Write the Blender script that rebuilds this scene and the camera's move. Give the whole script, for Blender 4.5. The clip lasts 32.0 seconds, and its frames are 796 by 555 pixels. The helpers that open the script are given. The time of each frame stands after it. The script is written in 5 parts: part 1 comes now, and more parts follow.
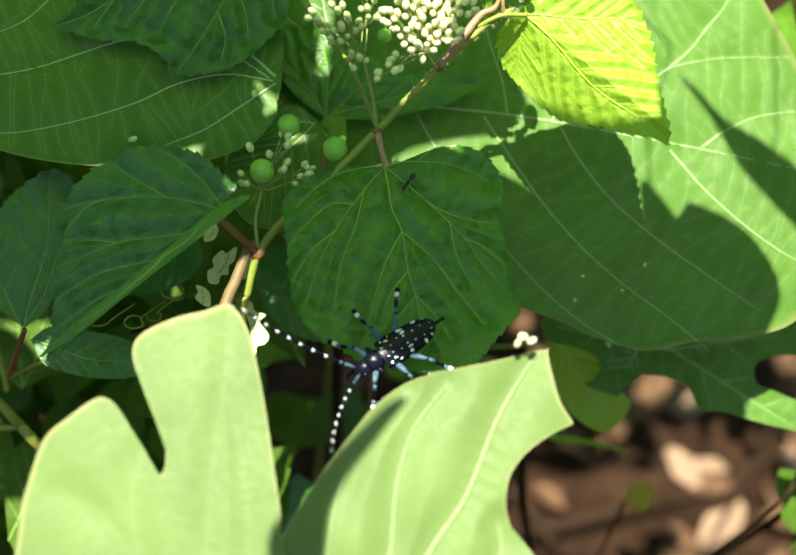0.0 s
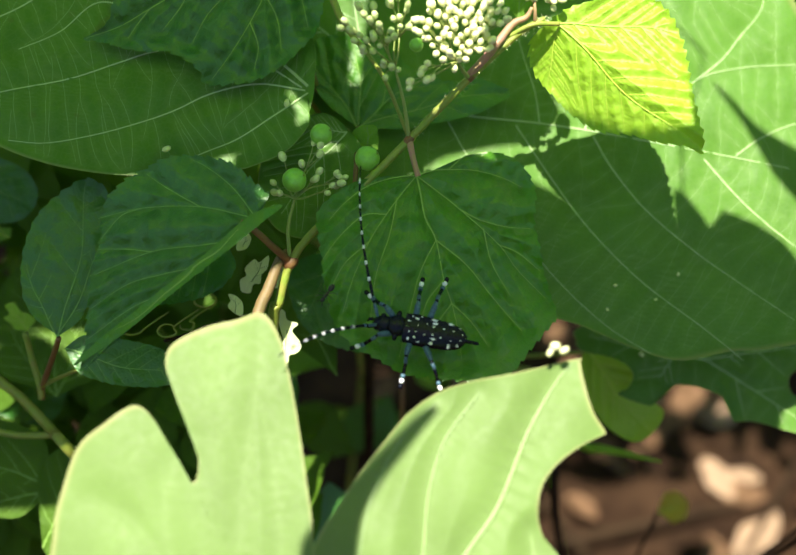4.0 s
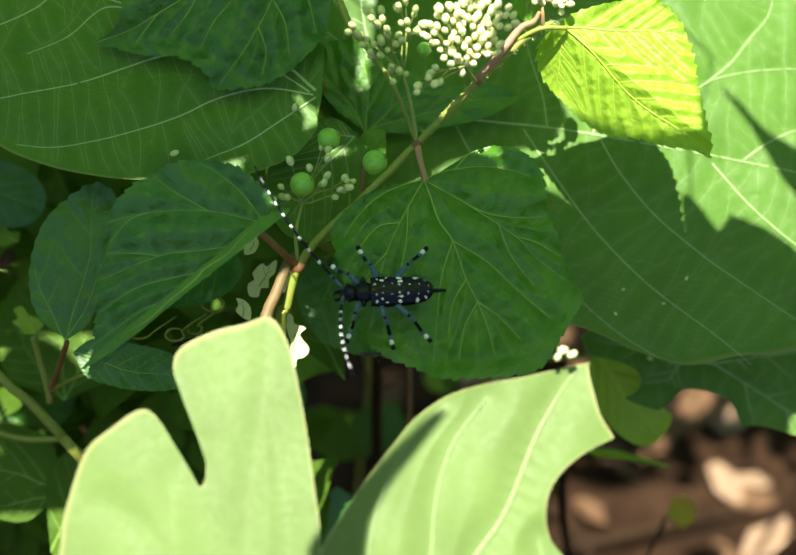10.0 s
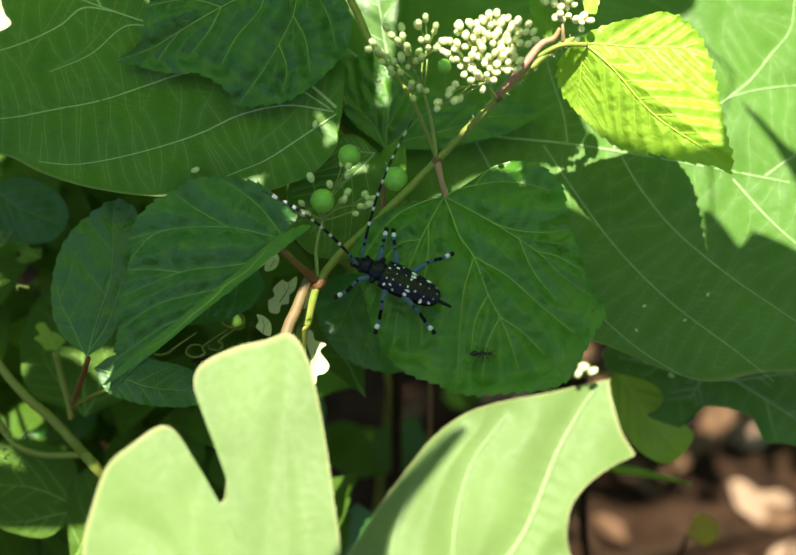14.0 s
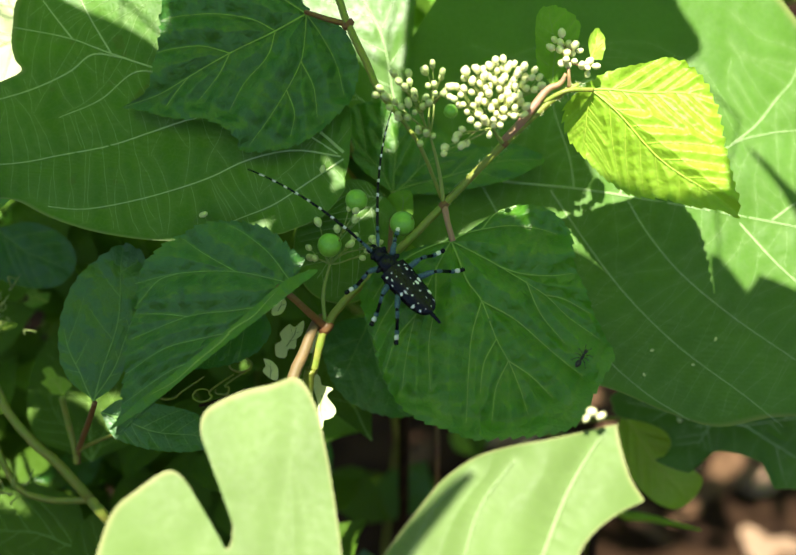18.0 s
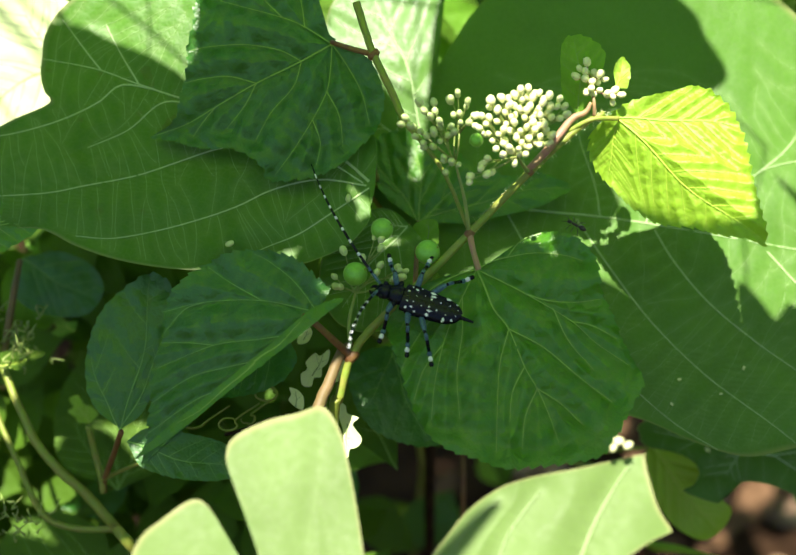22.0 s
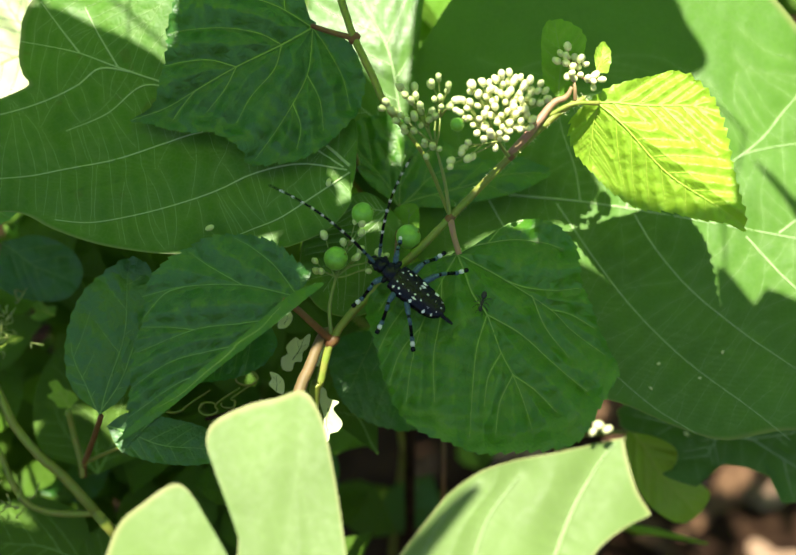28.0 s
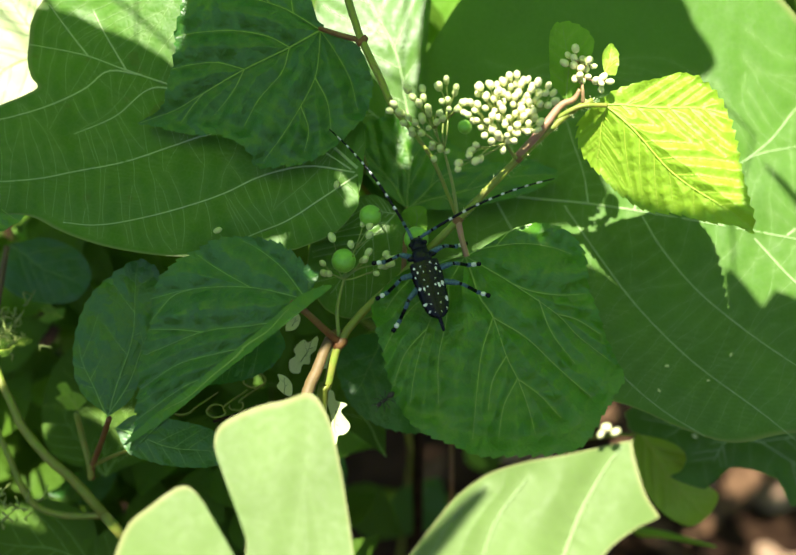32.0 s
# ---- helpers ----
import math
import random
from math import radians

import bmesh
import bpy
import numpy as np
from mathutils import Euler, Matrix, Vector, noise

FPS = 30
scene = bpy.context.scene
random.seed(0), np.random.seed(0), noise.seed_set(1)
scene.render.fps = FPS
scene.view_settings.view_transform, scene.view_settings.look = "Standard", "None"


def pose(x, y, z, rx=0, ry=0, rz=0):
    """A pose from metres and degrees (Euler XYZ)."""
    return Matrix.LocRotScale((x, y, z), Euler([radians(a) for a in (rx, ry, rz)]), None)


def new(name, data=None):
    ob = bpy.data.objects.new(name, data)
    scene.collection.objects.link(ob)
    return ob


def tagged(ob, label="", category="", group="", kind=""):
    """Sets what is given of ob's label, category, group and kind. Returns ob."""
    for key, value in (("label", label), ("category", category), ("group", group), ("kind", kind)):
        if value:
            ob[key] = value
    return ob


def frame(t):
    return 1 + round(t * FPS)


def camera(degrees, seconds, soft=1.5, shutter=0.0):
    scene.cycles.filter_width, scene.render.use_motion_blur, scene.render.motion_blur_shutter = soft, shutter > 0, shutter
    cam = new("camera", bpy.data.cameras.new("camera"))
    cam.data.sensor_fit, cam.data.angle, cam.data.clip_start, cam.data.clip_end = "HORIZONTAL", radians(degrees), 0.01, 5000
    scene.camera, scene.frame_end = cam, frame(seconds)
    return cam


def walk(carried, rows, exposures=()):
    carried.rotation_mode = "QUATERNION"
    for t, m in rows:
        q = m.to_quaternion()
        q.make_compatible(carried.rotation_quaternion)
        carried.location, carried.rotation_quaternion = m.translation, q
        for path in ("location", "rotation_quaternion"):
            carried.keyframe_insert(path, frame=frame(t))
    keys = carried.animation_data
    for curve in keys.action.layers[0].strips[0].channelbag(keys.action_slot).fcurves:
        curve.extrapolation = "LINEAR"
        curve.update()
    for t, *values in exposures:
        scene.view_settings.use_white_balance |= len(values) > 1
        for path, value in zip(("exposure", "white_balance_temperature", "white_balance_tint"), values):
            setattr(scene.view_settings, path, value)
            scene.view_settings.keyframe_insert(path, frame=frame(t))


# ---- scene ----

# ---- the camera: it stands still on its support and only turns ----
cam = camera(36, 32.0)
cam.data.dof.use_dof = True
cam.data.dof.focus_distance = 0.392
cam.data.dof.aperture_fstop = 6.5

# The plan: millimetres right, up and towards the viewer of the middle of the vine,
# which hangs 0.6 m over the ground; the viewer looks down on it at 42 degrees.
PITCH = radians(42)
PLAN = Matrix.Translation((0, 0, 0.6)) @ Matrix(((1, 0, 0, 0), (0, math.sin(PITCH), -math.cos(PITCH), 0),
                                                 (0, math.cos(PITCH), math.sin(PITCH), 0), (0, 0, 0, 1)))
MM = 0.001


def place(p):
    """A plan point in the world."""
    return PLAN @ (Vector(p) * MM)


CAMERA_TURNS = [
    (0, -1.598, -2.361), (0.5, -1.636, -2.470), (1, -1.671, -2.255), (1.5, -1.674, -2.110),
    (2, -1.780, -1.927), (2.5, -1.709, -1.854), (3, -1.455, -1.346), (3.5, -1.273, -0.945),
    (5.5, -1.019, -0.800), (6, -0.909, -0.765), (6.5, -0.800, -0.762), (7, -0.909, -0.655),
    (7.5, -1.237, -0.727), (8, -1.237, -0.620), (8.5, -1.346, -0.691), (9, -1.420, -0.691),
    (9.5, -1.235, -0.508), (10, -0.983, -0.508), (10.5, -0.727, -0.328), (11, -0.401, -0.401),
    (11.5, -0.218, -0.183), (12, -0.074, -0.292), (12.5, -0.218, -0.183), (13, 0.000, 0.000),
    (13.5, -0.071, 0.218), (14, -0.218, 0.435), (14.5, -0.036, 0.765), (16.5, 0.617, 1.016),
    (17, 1.163, 1.090), (17.5, 1.453, 0.836), (18, 1.854, 0.765), (18.5, 2.179, 0.691),
    (19, 2.399, 0.437), (19.5, 2.724, 0.508), (20, 2.688, 0.653), (20.5, 2.650, 0.909),
    (21, 2.724, 0.981), (21.5, 2.942, 1.382), (22, 3.198, 1.963), (22.5, 3.122, 1.999),
    (23, 3.015, 2.650), (23.5, 2.759, 2.871), (24, 2.361, 2.688), (24.5, 1.999, 2.615),
    (25, 1.780, 2.399), (25.5, 1.598, 2.290), (27.5, 2.108, 1.308), (28, 2.470, 1.054),
    (28.5, 2.617, 1.273), (29, 2.508, 1.417), (29.5, 2.361, 1.491), (30, 2.143, 1.562),
    (30.5, 2.146, 1.780), (31, 2.326, 1.636), (31.5, 2.506, 1.273), (32, 2.579, 1.417)]
walk(cam, [(t, PLAN @ pose(0, 0, 0.39, up, left, 0)) for t, up, left in CAMERA_TURNS])

# ---- light ----
SUN_PLAN = Vector((-0.15, 0.75, 1.0))
SUN_WAY = (PLAN.to_3x3() @ SUN_PLAN).normalized()
world = bpy.data.worlds.new("world")
scene.world = world
world.use_nodes = True
sky = world.node_tree.nodes.new("ShaderNodeTexSky")
sky.sky_type, sky.sun_disc = "NISHITA", False
sky.sun_elevation = math.asin(SUN_WAY.z)
sky.sun_rotation = math.atan2(SUN_WAY.x, SUN_WAY.y)
back = world.node_tree.nodes["Background"]
back.inputs["Strength"].default_value = 0.045
world.node_tree.links.new(sky.outputs[0], back.inputs["Color"])
sun = new("sun", bpy.data.lights.new("sun", "SUN"))
sun.data.energy, sun.data.angle, sun.data.color = 5.0, radians(0.53), (1.0, 0.93, 0.82)
sun.rotation_mode = "QUATERNION"
sun.rotation_quaternion = SUN_WAY.to_track_quat("Z", "Y")
scene.view_settings.exposure = 1.52


# ---- materials ----
def nodes_of(name):
    m = bpy.data.materials.new(name)
    m.use_nodes = True
    n, l = m.node_tree.nodes, m.node_tree.links
    return m, n, l, n["Principled BSDF"]


def noise_node(n, l, scale, detail=3.0, rough=0.55):
    c = n.new("ShaderNodeTexCoord")
    t = n.new("ShaderNodeTexNoise")
    t.inputs["Scale"].default_value, t.inputs["Detail"].default_value, t.inputs["Roughness"].default_value = scale, detail, rough
    l.new(c.outputs["Object"], t.inputs["Vector"])
    return t


def mix_node(n, l, fac, a, b, blend="MIX"):
    x = n.new("ShaderNodeMix")
    x.data_type, x.blend_type = "RGBA", blend
    for key, v in ((0, fac), (6, a), (7, b)):
        if hasattr(v, "is_linked"):
            l.new(v, x.inputs[key])
        else:
            x.inputs[key].default_value = v if key == 0 else (*v, 1)
    return x.outputs[2]


def ramp_node(n, l, src, lo, hi, a=0.0, b=1.0):
    r = n.new("ShaderNodeMapRange")
    r.inputs[1].default_value, r.inputs[2].default_value = lo, hi
    r.inputs[3].default_value, r.inputs[4].default_value = a, b
    l.new(src, r.inputs[0])
    return r.outputs[0]


def leaf_material(name, colour, vein, through_colour, see=0.35, gloss=0.42, net=700, margin=None, rim_at=0.955, blotch=(0.1, 0.09, 0.02), spots=0.0, bump=0.25, spec=0.3):
    """A leaf: green blade, paler veins, a fine net of veinlets, light that comes through."""
    m, n, l, p = nodes_of(name)
    big, small = noise_node(n, l, 35, 3), noise_node(n, l, 420, 4, 0.6)
    dark = tuple(c * 0.86 for c in colour)
    light = tuple(min(1, c * 1.1) for c in colour)
    col = mix_node(n, l, ramp_node(n, l, big.outputs[0], 0.32, 0.68), dark, light)
    col = mix_node(n, l, ramp_node(n, l, small.outputs[0], 0.3, 0.75, 0.0, 0.25), col, tuple(c * 0.85 for c in colour))
    coord = n.new("ShaderNodeTexCoord")
    cell = n.new("ShaderNodeTexVoronoi")
    cell.feature = "DISTANCE_TO_EDGE"
    cell.inputs["Scale"].default_value = net
    warp = n.new("ShaderNodeVectorMath")
    warp.operation = "MULTIPLY_ADD"
    warp.inputs[1].default_value = (0.0012, 0.0012, 0.0012)
    l.new(small.outputs["Color"], warp.inputs[0])
    l.new(coord.outputs["Object"], warp.inputs[2])
    l.new(warp.outputs[0], cell.inputs["Vector"])
    line = ramp_node(n, l, cell.outputs["Distance"], 0.0, 0.09, 0.14, 0.0)
    col = mix_node(n, l, line, col, vein)
    at = n.new("ShaderNodeAttribute")
    at.attribute_name = "vein"
    col = mix_node(n, l, ramp_node(n, l, at.outputs["Fac"], 0.0, 1.0, 0.0, 0.55), col, vein)
    if spots:
        s = noise_node(n, l, 130, 2, 0.4)
        col = mix_node(n, l, ramp_node(n, l, s.outputs[0], 0.7, 0.74, 0.0, spots), col, blotch)
    if margin:
        rim = n.new("ShaderNodeAttribute")
        rim.attribute_name = "rim"
        col = mix_node(n, l, ramp_node(n, l, rim.outputs["Fac"], rim_at, 0.22 * rim_at + 0.78, 0.0, 0.8), col, margin)
    l.new(col, p.inputs["Base Color"])
    p.inputs["Roughness"].default_value = gloss
    l.new(ramp_node(n, l, small.outputs[0], 0.2, 0.8, gloss - 0.08, gloss + 0.12), p.inputs["Roughness"])
    p.inputs["Specular IOR Level"].default_value = spec
    b = n.new("ShaderNodeBump")
    b.inputs["Strength"].default_value, b.inputs["Distance"].default_value = bump, 0.0024
    coarse = n.new("ShaderNodeTexVoronoi")
    coarse.feature = "SMOOTH_F1"
    coarse.inputs["Scale"].default_value = net * 0.42
    l.new(warp.outputs[0], coarse.inputs["Vector"])
    add = n.new("ShaderNodeMath")
    add.operation = "ADD"
    l.new(ramp_node(n, l, cell.outputs["Distance"], 0.0, 0.25, 0.0, 0.14), add.inputs[0])
    l.new(ramp_node(n, l, small.outputs[0], 0.0, 1.0, 0.0, 0.3), add.inputs[1])
    both = n.new("ShaderNodeMath")
    both.operation = "SUBTRACT"
    l.new(add.outputs[0], both.inputs[0])
    l.new(ramp_node(n, l, coarse.outputs["Distance"], 0.0, 0.8, 0.0, 1.6), both.inputs[1])
    l.new(both.outputs[0], b.inputs["Height"])
    l.new(b.outputs[0], p.inputs["Normal"])
    tr = n.new("ShaderNodeBsdfTranslucent")
    l.new(mix_node(n, l, 0.65, col, through_colour), tr.inputs["Color"])
    l.new(b.outputs[0], tr.inputs["Normal"])
    mx = n.new("ShaderNodeMixShader")
    mx.inputs[0].default_value = see
    l.new(p.outputs[0], mx.inputs[1])
    l.new(tr.outputs[0], mx.inputs[2])
    l.new(mx.outputs[0], n["Material Output"].inputs[0])
    return m


def plain_material(name, a, b, scale, rough=0.5, bump=0.2, depth=0.0005, metal=0.0, spec=0.5):
    m, n, l, p = nodes_of(name)
    t, u = noise_node(n, l, scale, 4), noise_node(n, l, scale * 7, 3)
    col = mix_node(n, l, ramp_node(n, l, t.outputs[0], 0.35, 0.65), a, b)
    col = mix_node(n, l, ramp_node(n, l, u.outputs[0], 0.4, 0.8, 0, 0.4), col, tuple(c * 0.6 for c in a))
    l.new(col, p.inputs["Base Color"])
    p.inputs["Roughness"].default_value, p.inputs["Metallic"].default_value = rough, metal
    p.inputs["Specular IOR Level"].default_value = spec
    bm = n.new("ShaderNodeBump")
    bm.inputs["Strength"].default_value, bm.inputs["Distance"].default_value = bump, depth
    l.new(u.outputs[0], bm.inputs["Height"])
    l.new(bm.outputs[0], p.inputs["Normal"])
    return m


VEIN = (0.15, 0.27, 0.03)
M_VINE = leaf_material("vine_leaf_green", (0.058, 0.222, 0.006), VEIN, (0.12, 0.36, 0.01), 0.28, 0.37, 420, spots=0.15, bump=0.34, spec=0.75)
M_VINE_DARK = leaf_material("vine_leaf_blue_green", (0.040, 0.165, 0.018), (0.10, 0.24, 0.03), (0.10, 0.30, 0.015), 0.25, 0.37, 420, bump=0.34, spec=0.75)
M_YOUNG = leaf_material("young_leaf_lime", (0.29, 0.50, 0.03), (0.42, 0.62, 0.10), (0.42, 0.70, 0.02), 0.38, 0.42, 330, bump=0.25, spec=0.4)
M_BROAD = leaf_material("broad_leaf_green", (0.088, 0.212, 0.026), (0.20, 0.33, 0.10), (0.16, 0.36, 0.03), 0.3, 0.36, 420, margin=(0.22, 0.26, 0.08), rim_at=0.982, bump=0.07, spec=0.25)
M_BROAD_GREY = leaf_material("broad_leaf_grey_green", (0.068, 0.190, 0.014), (0.18, 0.29, 0.08), (0.12, 0.28, 0.03), 0.25, 0.42, 420, margin=(0.2, 0.24, 0.09), rim_at=0.982, spots=0.3, bump=0.12, spec=0.25)
M_FORE = leaf_material("foreground_leaf_pale_green", (0.175, 0.28, 0.075), (0.23, 0.34, 0.12), (0.27, 0.41, 0.10), 0.36, 0.5, 160, margin=(0.36, 0.37, 0.15), rim_at=0.965, bump=0.05, spec=0.2)
M_OVER = leaf_material("thin_overhead_leaf", (0.06, 0.20, 0.015), (0.16, 0.28, 0.05), (0.46, 0.80, 0.06), 0.66, 0.5, 300)
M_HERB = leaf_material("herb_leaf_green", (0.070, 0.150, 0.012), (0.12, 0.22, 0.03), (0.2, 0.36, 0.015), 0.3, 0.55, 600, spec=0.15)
# lit copy of the herb green: light is painted into the colour
M_HERB_PAINTED_LIT = leaf_material("herb_leaf_painted_lit", (0.16, 0.36, 0.03), (0.30, 0.48, 0.08), (0.3, 0.55, 0.03), 0.4, 0.5, 500)
# near-white green: the brightness of sunlight is painted into this leaf colour
M_PAINTED_SUN = leaf_material("leaf_painted_sunlit", (0.78, 0.86, 0.46), (0.80, 0.86, 0.52), (0.76, 0.84, 0.42), 0.35, 0.5, 400)
M_TAN_LEAF = leaf_material("yellowed_leaf", (0.50, 0.38, 0.03), (0.55, 0.45, 0.1), (0.6, 0.5, 0.03), 0.35, 0.5, 400)
M_STEM = plain_material("green_stem", (0.19, 0.28, 0.03), (0.25, 0.26, 0.045), 220, 0.5, 0.35)
M_STEM_RED = plain_material("reddish_stem", (0.17, 0.065, 0.022), (0.20, 0.12, 0.035), 260, 0.5, 0.35)
M_STEM_PINK = plain_material("pinkish_stem", (0.42, 0.20, 0.16), (0.34, 0.24, 0.10), 260, 0.5, 0.35)
M_WOOD = plain_material("brown_twig", (0.018, 0.011, 0.006), (0.045, 0.028, 0.014), 150, 0.85, 0.5, spec=0.1)
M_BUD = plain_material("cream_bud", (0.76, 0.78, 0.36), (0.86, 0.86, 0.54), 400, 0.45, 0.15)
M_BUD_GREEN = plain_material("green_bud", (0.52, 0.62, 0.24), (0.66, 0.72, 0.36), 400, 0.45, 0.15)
M_BUD_STALK = plain_material("pale_green_stalk", (0.24, 0.34, 0.08), (0.32, 0.36, 0.10), 300, 0.5, 0.2)
M_TAN = plain_material("tan_stem", (0.20, 0.13, 0.05), (0.14, 0.11, 0.04), 200, 0.6, 0.35)
M_BERRY = plain_material("green_berry", (0.19, 0.46, 0.05), (0.25, 0.54, 0.07), 160, 0.28, 0.08)
M_SOIL = plain_material("brown_soil", (0.018, 0.010, 0.006), (0.05, 0.028, 0.015), 28, 0.95, 0.8, 0.01, spec=0.05)
M_LITTER = plain_material("dry_leaf", (0.075, 0.042, 0.02), (0.16, 0.092, 0.05), 60, 0.8, 0.5, 0.002, spec=0.1)
M_LITTER_PALE = plain_material("pale_dry_leaf", (0.24, 0.16, 0.10), (0.36, 0.25, 0.16), 60, 0.8, 0.5, 0.002, spec=0.1)
M_BLACK = plain_material("black_wing_case", (0.003, 0.004, 0.010), (0.005, 0.006, 0.016), 900, 0.24, 0.15, 0.0002, spec=0.22)
M_BLUE = plain_material("blue_bloom", (0.026, 0.065, 0.10), (0.09, 0.18, 0.25), 1500, 0.55, 0.2, 0.0002)
M_WHITE = plain_material("white_fleck", (0.75, 0.77, 0.78), (0.85, 0.86, 0.86), 1500, 0.75, 0.2, 0.0001)
M_ANT = plain_material("black_ant", (0.012, 0.010, 0.010), (0.03, 0.025, 0.025), 2500, 0.4, 0.2, 0.0001)


# ---- building blocks ----
def mesh_ob(name, verts, faces, material, parent=None, label="", smooth=True):
    me = bpy.data.meshes.new(name)
    me.from_pydata([tuple(v) for v in verts], [], [tuple(f) for f in faces])
    me.materials.append(material)
    if smooth:
        me.polygons.foreach_set("use_smooth", [True] * len(me.polygons))
    me.update()
    ob = new(name, me)
    if parent:
        ob.parent = parent
    if label:
        ob["label"] = label
    return ob


def thing(name, label, category, at=(0, 0, 0), group="", kind=""):
    """An Empty for a thing, turned like the plan, at a plan point."""
    ob = new(name)
    ob.empty_display_size = 0.01
    ob.matrix_world = PLAN @ Matrix.Translation(Vector(at) * MM)
    return tagged(ob, label, category, group, kind)


def tube(points, radii, sides=8):
    """Vertices and faces of a round stalk along points (numpy, any unit)."""
    pts = np.array(points, float)
    n = len(pts)
    rad = np.interp(np.linspace(0, 1, n), np.linspace(0, 1, len(radii)), radii)
    tang = np.gradient(pts, axis=0)
    tang /= np.linalg.norm(tang, axis=1)[:, None] + 1e-9
    ref = np.array((0.31, 0.17, 0.93)) if abs(tang[0] @ np.array((0.31, 0.17, 0.93))) < 0.9 else np.array((1.0, 0, 0))
    verts, faces = [], []
    for i in range(n):
        a = np.cross(tang[i], ref)
        a /= np.linalg.norm(a)
        b = np.cross(tang[i], a)
        for k in range(sides):
            th = 2 * math.pi * k / sides
            verts.append(pts[i] + rad[i] * (math.cos(th) * a + math.sin(th) * b))
    for i in range(n - 1):
        for k in range(sides):
            j = (k + 1) % sides
            faces.append((i * sides + k, i * sides + j, (i + 1) * sides + j, (i + 1) * sides + k))
    faces.append(tuple(range(sides))[::-1])
    faces.append(tuple((n - 1) * sides + k for k in range(sides)))
    return verts, faces


def smooth_line(ctrl, n):
    """n points on a Catmull-Rom curve through ctrl."""
    c = np.array(ctrl, float)
    c = np.vstack([2 * c[0] - c[1], c, 2 * c[-1] - c[-2]])
    out = []
    for t in np.linspace(0, len(c) - 3 - 1e-6, n):
        i = int(t)
        f = t - i
        p0, p1, p2, p3 = c[i:i + 4]
        out.append(0.5 * (2 * p1 + (p2 - p0) * f + (2 * p0 - 5 * p1 + 4 * p2 - p3) * f * f + (3 * p1 - p0 - 3 * p2 + p3) * f ** 3))
    return np.array(out)


def stalk(name, ctrl, radii, material, parent, label="", n=24, sides=8, rough=0.0, seed=1):
    """A stalk through plan points (mm), in the space of a parent that sits at the plan's origin."""
    pts = smooth_line(ctrl, n)
    if rough:
        rng = np.random.RandomState(seed)
        pts += rng.normal(0, rough, pts.shape)
    v, f = tube(pts * MM, [r * MM for r in radii], sides)
    return mesh_ob(name, v, f, material, parent, label)


def closed_line(ctrl, n):
    c = np.array(ctrl, float)
    c = np.vstack([c[-1], c, c[0], c[1]])
    out = []
    m = len(ctrl)
    for t in np.linspace(0, m, n, endpoint=False):
        i = int(t)
        f = t - i
        p0, p1, p2, p3 = c[i:i + 4]
        out.append(0.5 * (2 * p1 + (p2 - p0) * f + (2 * p0 - 5 * p1 + 4 * p2 - p3) * f * f + (3 * p1 - p0 - 3 * p2 + p3) * f ** 3))
    out = np.array(out)
    seg = np.r_[0, np.cumsum(np.linalg.norm(np.diff(np.vstack([out, out[:1]]), axis=0), axis=1))]
    s = np.linspace(0, seg[-1], n, endpoint=False)
    loop = np.vstack([out, out[:1]])
    return np.stack([np.interp(s, seg, loop[:, 0]), np.interp(s, seg, loop[:, 1])], 1), seg[-1]


def inside(p, poly):
    x, y = p
    a, b = poly, np.roll(poly, -1, 0)
    hit = ((a[:, 1] > y) != (b[:, 1] > y)) & (x < (b[:, 0] - a[:, 0]) * (y - a[:, 1]) / (b[:, 1] - a[:, 1] + 1e-12) + a[:, 0])
    return hit.sum() % 2 == 1


